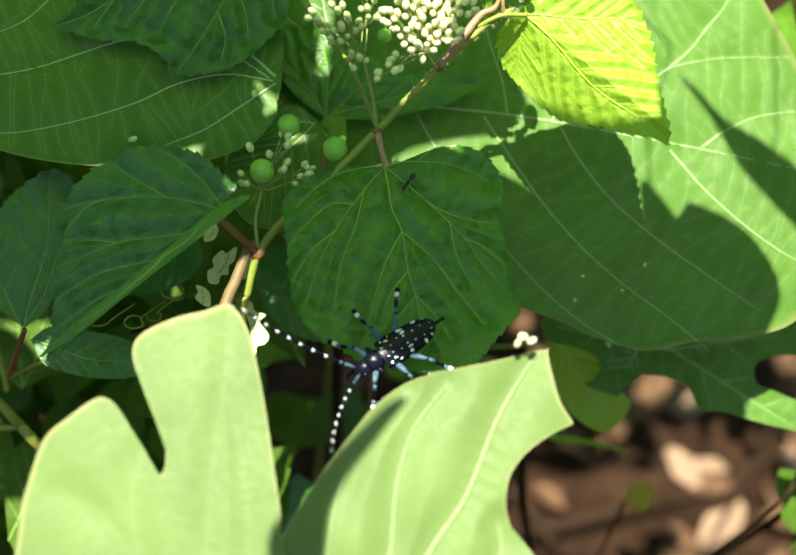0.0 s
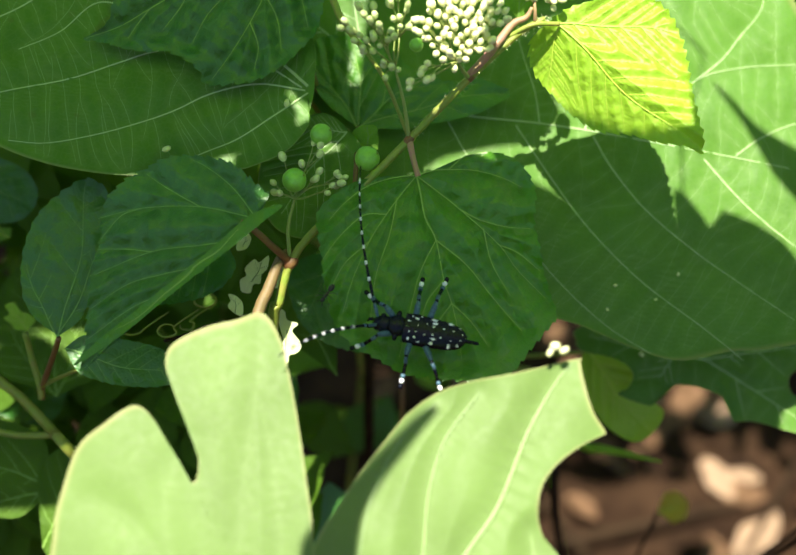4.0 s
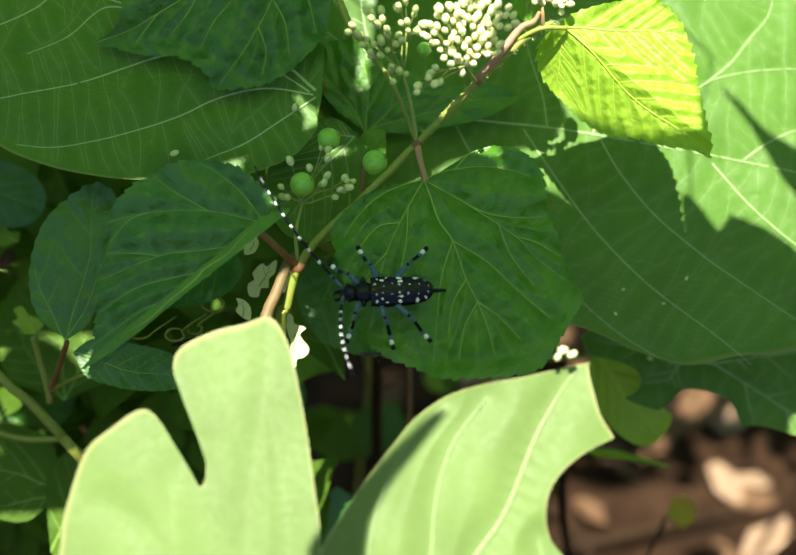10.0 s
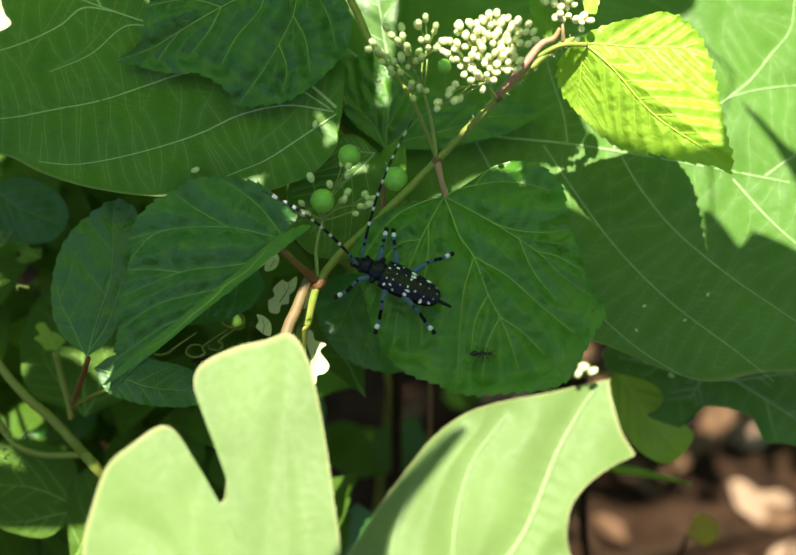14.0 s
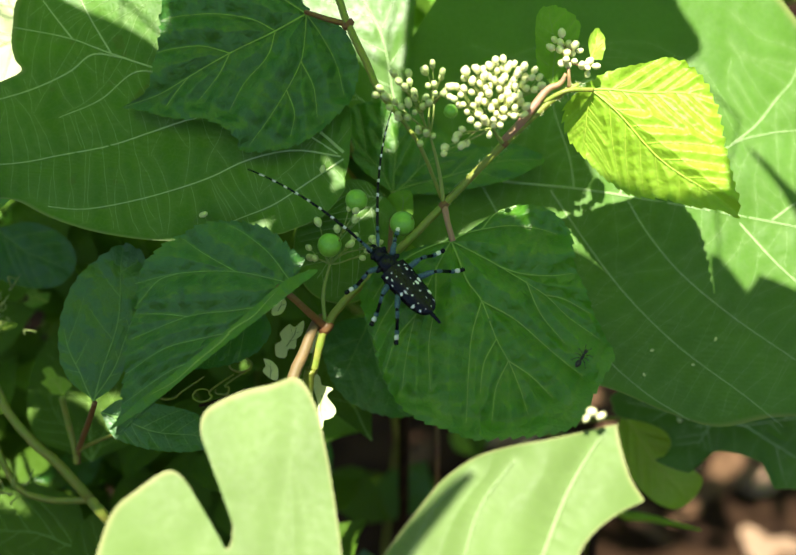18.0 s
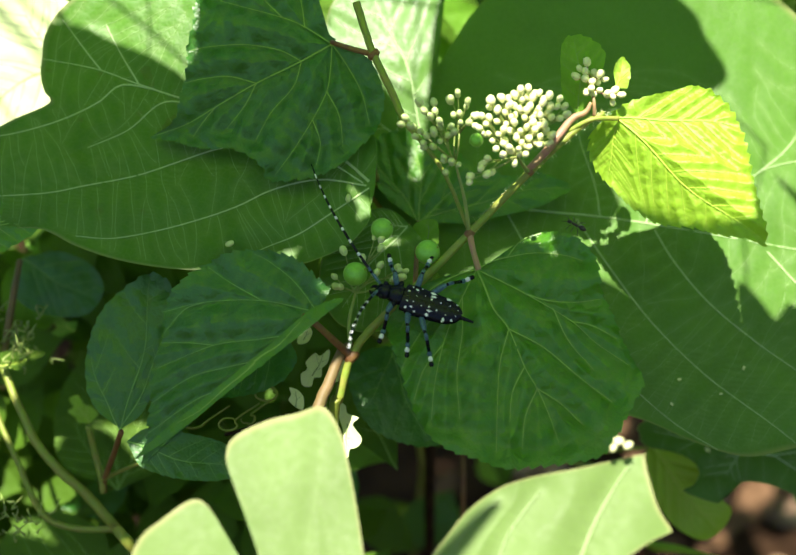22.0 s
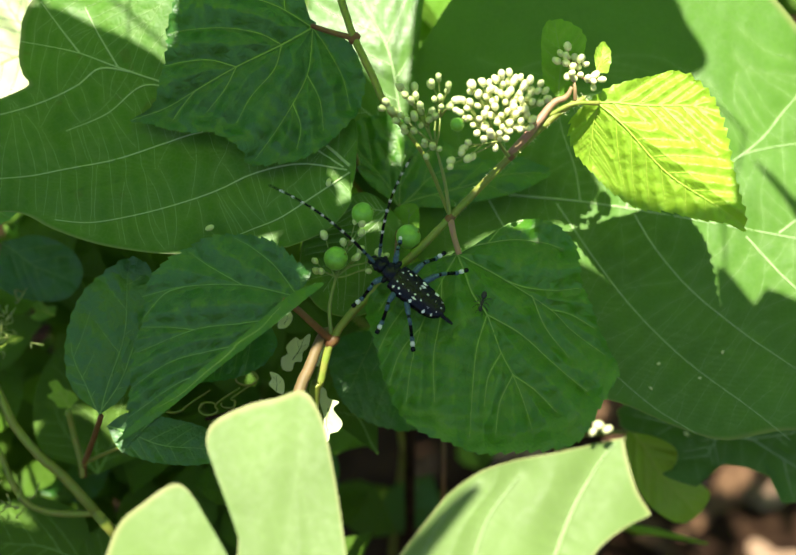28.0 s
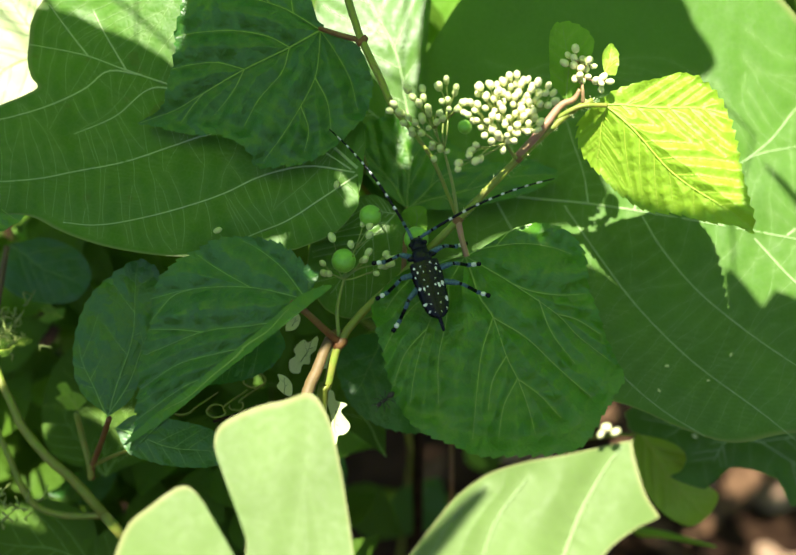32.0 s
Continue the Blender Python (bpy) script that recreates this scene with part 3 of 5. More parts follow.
stalk("stem", [(-42.5, -61.4, -30.0), (-39.8, -30.9, 4.0), (-38.3, -19.3, 2.0), (-35.4, -11.8, 0.0), (-31.7, -2.1, -4.0), (-28.2, 0.3, -6.0)], [2.2, 2.0, 1.9, 1.7, 1.4], M_TAN, vine, "tan woody lower stem", 30, 10, 0.06)
stalk("stem", [(-26.6, 109.9, 4.0), (-23.4, 99.5, 4.0), (-21.0, 92.9, 4.0), (-15.0, 80.3, 4.0), (-10.5, 70.5, 6.0), (1.0, 55.5, 4.0), (9.6, 36.1, -2.0)], [1.4, 1.3, 1.3, 1.2, 0.7, 0.6], M_STEM, vine, "", 40, 8, 0.04)
stalk("petiole", [(9.5, 35.9, 0.0), (10.6, 30.1, 1.0), (12.3, 24.2, 0.4)], [1.2, 1.0, 1.0], M_STEM_PINK, vine, "pinkish leaf stalk")
stalk("petiole", [(-21.2, 92.9, 4.0), (-28.2, 95.3, 2.0), (-35.2, 98.9, -3.8)], [1.0, 0.8], M_STEM_RED, vine)
stalk("petiole", [(-28.7, -3.1, -4.0), (-33.8, 1.8, 2.0), (-38.6, 6.6, 8.0), (-42.8, 9.4, 10.0)], [1.3, 1.0], M_STEM_RED, vine, "reddish brown leaf stalk")
stalk("petiole", [(-8.0, 19.1, -4.0), (-7.7, 29.5, -16.0), (-7.3, 43.3, -37.8)], [0.9, 0.8], M_STEM_RED, vine)
stalk("petiole", [(40.7, 67.6, 6.0), (47.7, 70.8, 8.0), (56.3, 71.5, 6.0)], [0.8, 0.8], M_STEM, vine)
stalk("petiole", [(28.2, 55.5, 4.0), (35.1, 63.0, 7.0), (41.4, 71.0, 7.0), (45.6, 73.0, 8.0), (47.4, 76.0, 9.0)], [1.3, 1.3, 1.0, 0.6], M_STEM_PINK, vine)
for p, r in (((9.5, 35.9, 0.0), 1.5), ((-28.4, -3.4, -4.0), 1.9), ((-21.0, 92.9, 4.0), 1.5), ((28.5, 55.0, 4.0), 1.35)):
    v, f = tube(np.array([np.array(p) + np.array(q) * r for q in ((-1, -0.9, 0), (-0.4, -0.4, 0), (0.4, 0.4, 0), (1, 0.9, 0))]) * MM, [0.6 * r * MM, r * MM, r * MM, 0.6 * r * MM], 9)
    mesh_ob("node", v, f, M_STEM_RED, vine, "swollen reddish node of the stem")
# stiff hairs on the sunlit end of the stem
hv, hf = [], []
hr = np.random.RandomState(17)
axis = smooth_line([(9.5, 35.9, 0.0), (28.2, 54.7, 4.0), (43.1, 68.0, 6.0), (51.7, 72.9, 7.0)], 200)
for k in range(420):
    p = axis[hr.randint(0, 200)]
    d = hr.normal(0, 1, 3)
    d /= np.linalg.norm(d)
    q = np.cross(d, (0.3, 0.5, 0.8)) * 0.07
    o = len(hv)
    hv += [(p + d * 0.9 + q) * MM, (p + d * 0.9 - q) * MM, (p + d * hr.uniform(1.9, 3.0)) * MM]
    hf.append((o, o + 1, o + 2))
tagged(mesh_ob("stem_hair", hv, hf, M_BUD, vine, "short pale hairs along the stem", smooth=False), kind="stuff")
# curled tendrils
for k, (p, r, t) in enumerate((((-70.7, -25.8, -20.0), 2.4, 1.1), ((-83.2, -24.6, -25.0), 3.4, 0.8), ((-58.7, -15.9, -22.0), 3.0, 1.0), ((-65.0, -24.5, -24.0), 2.2, 0.7))):
    tr = np.random.RandomState(40 + k)
    ln = [(p[0] + r * (1 + 0.5 * a / 5) * math.cos(a + k) + tr.normal(0, 0.15), p[1] + r * (1 + 0.4 * a / 5) * math.sin(a + k) * 0.7 + tr.normal(0, 0.15), p[2] + a * 0.7) for a in np.linspace(0, t * 6.28, 9)]
    ln.append((ln[-1][0] + 7, ln[-1][1] + 5, p[2]))
    stalk("tendril", ln, [0.2, 0.35, 0.4, 0.25], M_STEM, vine, "curled yellow-green tendril", 40, 6)
stalk("tendril", [(-71.7, -29.6, -18.0), (-63.2, -27.2, -18.0), (-55.4, -24.1, -16.0), (-48.9, -23.9, -14.0)], [0.5, 0.8, 0.4], M_WOOD, vine, "dark dry twig")

def ball(radius, stretch=1.0, u=10, v=7):
    vv, ff = [(0, 0, radius * stretch)], []
    for i in range(1, v):
        for k in range(u):
            a, b = math.pi * i / v, 2 * math.pi * k / u
            vv.append((radius * math.sin(a) * math.cos(b), radius * math.sin(a) * math.sin(b), radius * stretch * math.cos(a)))
    vv.append((0, 0, -radius * stretch))
    ff += [(0, 1 + k, 1 + (k + 1) % u) for k in range(u)]
    for i in range(v - 2):
        for k in range(u):
            a, b = 1 + i * u + k, 1 + i * u + (k + 1) % u
            ff.append((a, a + u, b + u, b))
    e = len(vv) - 1
    ff += [(e, 1 + (v - 2) * u + (k + 1) % u, 1 + (v - 2) * u + k) for k in range(u)]
    return vv, ff


bud_meshes = {}


def cluster(name, root, groups, material, label, stalk_material, seed, size=(0.78, 1.08)):
    """A branched head of buds: a stalk to each small umbel (place, radius, count) and a thin one to each of its buds."""
    rng = np.random.RandomState(seed)
    head = stalk(name, [root[0], root[1], root[2]], [0.7, 0.6, 0.4], stalk_material, vine, label, 12, 6)
    if material.name not in bud_meshes:
        vv, ff = ball(1.12 * MM, 1.2)
        src = mesh_ob("bud", vv, ff, material)
        bud_meshes[material.name] = src.data
        bpy.data.objects.remove(src)
    pv, pf = [], []

    def thread(line, r0, r1):
        tv, tf = tube(smooth_line(line, 6) * MM, [r0 * MM, r1 * MM], 5)
        o = len(pv)
        pv.extend(tv)
        pf.extend(tuple(i + o for i in q) for q in tf)

    hub, taken = np.array(root[2]), []
    for x, y, w, spread, count in groups:
        top = np.array((x, y, w))
        knot = hub + (top - hub) * 0.62 + rng.normal(0, 0.5, 3) - np.array((0, 0, 2.0))
        thread([hub, (hub + knot) / 2 + rng.normal(0, 0.5, 3), knot], 0.36, 0.26)
        for k in range(count):
            for tries in range(60):
                a, b = rng.uniform(0, 6.28), spread * math.sqrt(rng.rand())
                p = top + np.array((b * math.cos(a), b * math.sin(a), rng.uniform(-2.5, 2.0) - 0.25 * b))
                if all(((p - q) ** 2).sum() > 5.0 for q in taken):
                    break
            taken.append(p)
            mid = knot + (p - knot) * 0.6 + rng.normal(0, 0.35, 3)
            thread([knot, mid, p], 0.2, 0.15)
            ob = new("bud", bud_meshes[material.name])
            ob.parent = head
            ob.location = Vector(p) * MM
            ob.rotation_euler = Vector(p - mid).normalized().to_track_quat("Z", "Y").to_euler()
            r = rng.uniform(*size)
            ob.scale = (r, r, r * rng.uniform(0.95, 1.2))
    tagged(mesh_ob("pedicel", pv, pf, stalk_material, head), kind="stuff")
    return head


cluster("flower_head", [(28.2, 54.7, 4.0), (26.1, 56.2, 9.0), (24.2, 58.4, 13.0)], [(12.4, 67.1, 23.0, 3.4, 9), (19.1, 71.5, 23.0, 4.6, 15), (26.8, 73.7, 23.0, 5.0, 17), (34.3, 71.3, 23.0, 4.6, 13), (25.2, 66.8, 23.0, 4.8, 14), (30.6, 63.7, 23.0, 4.0, 9), (22.6, 59.5, 23.0, 4.6, 12), (17.3, 62.6, 23.0, 3.2, 6), (14.2, 55.1, 23.0, 3.6, 5), (8.1, 49.7, 23.0, 2.2, 2)], M_BUD,
        "sunlit head of cream white buds", M_BUD_STALK, 3)
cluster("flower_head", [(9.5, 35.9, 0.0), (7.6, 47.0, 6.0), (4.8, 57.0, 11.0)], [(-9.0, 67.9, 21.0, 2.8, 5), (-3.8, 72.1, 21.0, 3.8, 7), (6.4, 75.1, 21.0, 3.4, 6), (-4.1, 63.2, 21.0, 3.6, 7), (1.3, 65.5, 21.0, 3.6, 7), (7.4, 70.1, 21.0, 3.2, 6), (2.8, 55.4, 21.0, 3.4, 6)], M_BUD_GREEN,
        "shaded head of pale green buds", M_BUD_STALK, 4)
cluster("flower_head", [(48.6, 72.2, 7.0), (48.3, 75.3, 9.0), (48.0, 79.3, 9.0)], [(44.4, 85.8, 10.0, 3.0, 6), (49.1, 84.8, 10.0, 3.2, 7), (47.8, 80.6, 10.0, 2.4, 4), (54.0, 77.3, 10.0, 3.0, 6)], M_BUD,
        "small head of cream buds at the tip of the shoot", M_STEM_PINK, 5, (0.8, 1.15))
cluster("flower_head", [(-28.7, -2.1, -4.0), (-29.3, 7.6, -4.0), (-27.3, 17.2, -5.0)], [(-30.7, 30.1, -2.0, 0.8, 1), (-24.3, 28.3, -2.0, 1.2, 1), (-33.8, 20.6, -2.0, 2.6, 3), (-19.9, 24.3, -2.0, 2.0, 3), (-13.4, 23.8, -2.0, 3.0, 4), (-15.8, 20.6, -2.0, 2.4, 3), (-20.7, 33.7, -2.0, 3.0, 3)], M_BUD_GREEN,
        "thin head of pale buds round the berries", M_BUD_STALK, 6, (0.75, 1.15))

for p, r in (((-18.6, 37.6, -3.0), 3.6), ((-3.9, 30.1, -3.0), 4.0), ((-27.1, 23.0, -1.0), 3.9), ((11.0, 61.6, 25.0), 2.1)):
    vv, ff = ball(r * MM, 1.0, 24, 16)
    b = mesh_ob("berry", vv, ff, M_BERRY, vine, "round green unripe berry")
    b.location = Vector(p) * MM
    b.rotation_euler = (0.4, 0.3, 0)
    vv, ff = ball(r * 0.1 * MM, 1.4, 8, 6)
    tip = mesh_ob("berry_tip", vv, ff, M_STEM, b)
    tip.location = (0.62 * r * MM, 0.6 * r * MM, 0.5 * r * MM)

# ---- the broad-leaved shrub behind ----
shrub = thing("broad_leaved_shrub", "shrub with large smooth dull-green leaves behind the vine", "shrub")
leaf(shrub, "leaf", M_BROAD_GREY, V_BROAD, (-24.8, 65.9, -10.0), (0.03, -0.08),
     [(2.1, -20.9), (2.5, -23.7), (-2.0, -30.1), (-7.0, -34.2), (-16.1, -38.0), (-21.1, -39.2), (-37.8, -40.7), (-58.0, -41.0), (-75.1, -38.9), (-87.2, -35.9), (-97.6, -32.0), (-106.4, -27.6), (-116.9, -26.7), (-141.2, -29.1), (-162.8, -20.3), (-167.3, -2.8), (-149.8, 1.3), (-135.7, 3.8), (-126.1, 6.8), (-118.4, 10.5), (-106.7, 16.0), (-108.6, 20.0), (-110.2, 26.2), (-110.1, 33.3), (-109.0, 40.4), (-104.0, 49.2), (-90.2, 57.8), (-63.9, 60.8), (-32.5, 54.7), (-8.3, 33.1), (2.8, 5.4), (3.7, -11.6)],
     [[(1.6, -11.9), (-9.7, -2.7), (-31.8, 7.6), (-62.0, 17.2), (-78.6, 23.1), (-91.8, 28.0), (-110.1, 31.5)], [(-0.4, -12.4), (-25.0, 2.3), (-47.0, 0.0), (-60.6, -4.1), (-75.9, -9.1), (-93.1, -12.3), (-106.9, -14.8), (-127.8, -15.8), (-148.8, -16.6)], [(0.7, -13.3), (-14.7, -11.1), (-29.8, -14.2), (-41.6, -19.7), (-53.3, -23.8), (-68.6, -27.9), (-83.9, -30.4), (-96.0, -29.4)], [(1.6, -14.1), (-9.6, -21.6), (-21.2, -29.1), (-31.2, -33.2), (-41.2, -37.4)], [(-54.2, 13.9), (-68.0, 15.9), (-79.9, 6.5), (-93.5, 0.6)], [(-71.6, 20.7), (-82.9, 22.2), (-90.6, 16.2), (-102.6, 10.3), (-116.4, 6.1), (-128.7, 4.0), (-142.7, 2.1)], [(-90.1, 27.6), (-96.5, 35.7), (-103.9, 45.6)], [(-76.8, 22.5), (-84.2, 34.6), (-88.8, 43.5)]],
    quilt=0.9, cup=2, wave=1.6, seed=31, rings=64, sectors=340, side=2, width=1.0, ladder=3.6, groove=0.03, label="large grey-green leaf with a pale margin")
leaf(shrub, "leaf", M_BROAD, V_BROAD, (-26.0, 56.4, -46.0), (0, -0.15),
     [(10.9, -11.9), (37.8, -44.5), (64.2, -65.7), (81.6, -77.1), (97.3, -82.4), (114.6, -89.8), (130.2, -94.0), (147.8, -91.0), (163.7, -89.8), (185.0, -83.2), (204.1, -58.7), (204.1, -30.1), (195.1, -0.9), (183.8, 23.2), (168.6, 49.7), (149.4, 72.7), (118.2, 82.4), (81.0, 80.5), (47.5, 74.7), (29.0, 51.6), (18.0, 28.8), (7.2, 10.2)],
     [[(28.8, -4.4), (59.4, -8.2), (82.9, -10.5), (106.4, -14.1), (144.5, -20.9), (185.9, -29.3), (199.0, -32.6)], [(153.2, -21.9), (162.2, -15.7), (173.5, -10.8), (186.8, -8.6), (200.2, -7.6)], [(124.5, -17.1), (130.4, -3.9), (139.8, 5.4), (151.0, 9.2), (165.9, 11.1), (187.8, 11.7)], [(139.8, 5.4), (149.3, 12.9), (157.1, 22.3), (164.8, 31.7), (167.2, 43.1)], [(74.4, -11.3), (88.1, -32.3), (101.2, -49.7), (118.4, -67.1), (139.4, -83.1), (152.7, -94.0)], [(102.0, -15.2), (108.6, -26.8), (120.4, -41.6), (137.6, -56.5), (153.5, -67.9), (171.2, -80.0)], [(141.6, -23.1), (154.8, -38.5), (168.8, -51.1), (181.2, -60.0), (191.8, -65.4)], [(50.4, -10.1), (57.1, -22.4), (68.0, -40.4), (78.5, -54.7), (92.5, -70.6), (106.5, -83.0), (120.6, -91.8)], [(82.9, -10.5), (81.3, 1.4), (76.1, 19.8), (74.6, 42.2)], [(59.4, -8.2), (56.0, 10.4), (56.2, 34.5)], [(99.1, -13.2), (103.2, 3.4), (110.9, 20.1), (120.6, 38.9)]],
    quilt=0.7, cup=5, wave=2.0, seed=32, rings=72, sectors=340, side=2, width=0.85, bend=0.01, ladder=4.0, groove=0.03, label="very large mid-green leaf with pale straight veins")
leaf(shrub, "leaf", M_BROAD, V_BROAD, (-4.3, 66.9, -44.0), (0, -0.1),
     [(-12.4, -1.8), (-28.4, 9.0), (-35.8, 34.5), (-36.0, 56.6), (-21.7, 69.6), (3.5, 67.7), (5.3, 51.1), (0.9, 34.5), (-1.4, 21.7)],
     [(-19.9, 62.2), (-32.2, 27.2)],
    quilt=0.6, cup=2, wave=1.5, seed=33, rings=22, sectors=150, side=0.2, width=0.8)
leaf(shrub, "leaf", M_BROAD, V_BROAD, (124.9, -41.0, -76.0), (0, -0.15),
     [(-49.2, 11.8), (-49.6, 7.4), (-49.3, 4.8), (-45.7, 2.8), (-36.9, 0.9), (-30.4, -2.1), (-28.0, -6.4), (-30.6, -11.1), (-34.3, -12.9), (-28.5, -15.7), (-22.0, -17.5), (-21.5, -16.9), (-19.3, -12.9), (-12.2, -9.8), (-3.3, -10.4), (6.9, -14.5), (11.9, -18.8), (12.2, -21.0), (9.5, -23.1), (10.2, -23.4), (18.3, -23.5), (31.5, -27.3), (46.1, -30.8), (56.4, -33.1), (62.7, -26.3), (46.7, -19.3), (38.6, -18.2), (32.8, -13.2), (31.7, -7.4), (35.8, -3.5), (47.5, -2.1), (62.4, -1.7), (63.2, 12.9), (48.4, 17.4), (27.5, 18.9), (-2.3, 21.9), (-32.0, 19.0)],
     [[(-0.0, -0.0), (-17.7, 3.0), (-44.1, 8.8)], [(-0.0, -0.0), (15.9, -10.2), (31.8, -20.4), (46.2, -29.1)], [(-0.0, -0.0), (19.4, 2.8), (41.8, 5.7)], [(-11.8, 2.2), (-18.0, -7.2)]],
    quilt=0.6, cup=2, wave=1.2, seed=34, rings=26, sectors=320, side=0.3, width=0.7, ladder=6.0, label="green leaf with a rim eaten into round bites")
# lies in shade here; its sunlight is painted in with the lime colour
leaf(shrub, "leaf", M_YOUNG, V_YOUNG, (82.8, -39.4, -90.0), (0.2, -0.2),
     [(-3.9, -3.0), (-1.5, -16.6), (5.1, -27.9), (15.8, -34.2), (23.8, -30.2), (27.5, -22.0), (20.6, -17.6), (19.0, -10.3), (20.7, -5.5), (14.4, 0.8), (5.9, 4.0)],
     [(21.6, -29.3)],
    quilt=1.2, cup=2, wave=1.6, seed=35, rings=14, sectors=90, side=0.12, width=0.8, label="small leaf out of focus, painted lime to look lit")
# corner leaf: sun glare is painted in as a near-white blade
leaf(shrub, "leaf", M_PAINTED_SUN, V_FORE, (-142.5, 105.7, -60.0), (0, 0.1),
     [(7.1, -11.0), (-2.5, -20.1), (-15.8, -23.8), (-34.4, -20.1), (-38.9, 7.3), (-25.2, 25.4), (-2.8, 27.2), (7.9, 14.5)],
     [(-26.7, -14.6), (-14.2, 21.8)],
    quilt=0.5, cup=2, wave=1.5, seed=36, rings=16, sectors=100, side=0.2, width=0.9, label="pale leaf in the sun, its glare painted into the colour")
leaf(shrub, "leaf", M_BROAD, V_BROAD, (-10.9, 40.5, -22.0), (0, -0.2),
     [(8.6, -12.1), (3.5, -27.5), (-9.9, -35.9), (-23.4, -32.6), (-29.5, -19.0), (-25.6, -3.5), (-13.7, 5.2), (-3.4, 4.4)],
     [(-21.8, -27.5), (-12.0, 1.7)],
    quilt=0.9, cup=1, wave=1.5, seed=37, ladder=5.0, rings=18, sectors=110, side=0.14, width=0.5)
SHRUB_FOOT = tuple(PLAN.inverted() @ Vector((0.0, 0.42, -0.01)) / MM)
SHRUB_FORK = (-5.0, -11.0, -110.0)
stalk("stem", [SHRUB_FOOT, (-5.1, -122.0, -260.0), SHRUB_FORK, (-16.2, 41.8, -75.0), (-17.9, 70.0, -70.0)], [3.2, 2.6, 2.2, 2, 1.5], M_WOOD, shrub, "brown woody stem", 40, 9, 0.2)
for end in ((-24.9, 66.0, -11.0), (-26.1, 56.5, -47.0), (-4.3, 67.0, -45.0), (-11.0, 40.6, -23.0)):
    stalk("petiole", [(-18.1, 47.6, -75.0), tuple(0.5 * (a + b) - c for a, b, c in zip(end, (-18.1, 47.6, -75.0), (0, 0, 6))), end], [1.4, 1.2, 1.2], M_STEM, shrub, "", 14, 7)
stalk("petiole", [SHRUB_FORK, (45.7, -45.0, -120.0), (104.8, -51.4, -100.0), (124.9, -41.0, -77.0)], [1.6, 1.3, 1.2], M_STEM, shrub, "", 24, 7)
stalk("petiole", [SHRUB_FORK, (46.1, -41.2, -125.0), (82.9, -39.5, -91.0)], [1.2, 1.0, 0.8], M_STEM, shrub, "", 20, 7)
stalk("petiole", [SHRUB_FORK, (-78.0, 44.1, -100.0), (-124.8, 84.1, -85.0), (-142.8, 106.0, -61.0)], [1.6, 1.3, 1.0], M_STEM, shrub, "", 24, 7)

for k, (p, r) in enumerate((((-68.5, 33.3, -6.0), 1.0), ((-30.0, 48.3, -8.0), 0.9), ((99.8, -38.7, -74.0), 0.8), ((82.3, -11.5, -36.0), 0.5), ((104.6, -7.6, -37.0), 0.5), ((79.4, -19.9, -35.0), 0.45), ((96.2, -16.4, -35.0), 0.4))):
    vv, ff = ball(r * MM, 0.6, 8, 6)
    sp = mesh_ob("speck", [(x * 1.6, y, z) for x, y, z in vv], ff, M_BUD_GREEN, shrub, "pale grain lying on the leaf")
    sp.location, sp.rotation_euler = Vector(p) * MM, (0, 0, 0.4 + k)

# ---- leaves before the vine ----
fore = thing("foreground_shrub", "pale green leaves out of focus with chewed edges", "shrub")
leaf(fore, "leaf", M_FORE, V_FORE, (-37.7, -80.0, 70.0), (0, -0.3),
     [(5.2, 63.0), (10.3, 55.8), (13.0, 46.3), (15.5, 34.4), (18.2, 18.8), (20.1, 5.0), (18.8, -12.2), (-12.4, -18.2), (-45.5, -12.2), (-48.2, 6.2), (-46.5, 17.6), (-43.2, 27.9), (-37.4, 33.3), (-28.8, 38.6), (-22.8, 34.1), (-18.9, 26.6), (-12.1, 18.6), (-10.9, 25.3), (-13.8, 34.4), (-19.2, 43.7), (-21.2, 50.4), (-19.0, 55.1), (-10.5, 59.3), (-2.2, 61.3)],
     [[(5.7, 60.4), (4.1, 41.5), (1.9, 23.1), (0.1, -8.3)], [(4.1, 41.5), (8.5, 25.7), (11.7, 4.0), (12.6, -8.4)], [(-37.8, 14.5), (-26.9, 8.1), (-18.5, -2.0)], [(-14.5, 29.7), (-19.3, 15.6), (-17.2, -2.0)]],
    quilt=0.8, cup=3, wave=1.5, seed=41, rings=34, sectors=280, side=2, width=0.5, groove=0.08, bare=True)
leaf(fore, "leaf", M_FORE, V_FORE, (23.3, -52.2, 61.0), (0, -0.3),
     [(32.1, 22.7), (32.4, 22.2), (33.0, 17.2), (35.0, 9.1), (38.2, 3.5), (38.1, 2.7), (31.8, 0.1), (25.4, -4.1), (21.0, -9.2), (19.2, -15.0), (19.5, -20.8), (21.7, -25.9), (26.3, -31.0), (28.5, -40.9), (5.0, -46.8), (-29.3, -46.4), (-45.1, -40.1), (-40.0, -24.1), (-34.8, -15.9), (-29.4, -8.2), (-22.6, 0.2), (-15.7, 8.1), (-7.3, 13.8), (1.1, 16.7), (15.1, 19.4)],
     [[(-8.1, -43.0), (-1.1, -29.1), (8.4, -15.9), (17.2, 3.6), (24.9, 15.7), (29.9, 21.3)], [(-29.3, -42.7), (-28.7, -29.7), (-26.0, -15.3), (-18.5, 0.2), (-7.4, 11.4)], [(-15.4, -42.9), (-12.0, -29.9), (-10.2, -12.9), (-5.5, 1.4), (3.8, 13.3)], [(13.1, -43.2), (17.5, -30.9), (17.1, -23.3)]],
    quilt=1.8, cup=3, wave=1.2, seed=42, rings=40, sectors=300, side=2, width=1.5, groove=0.09)
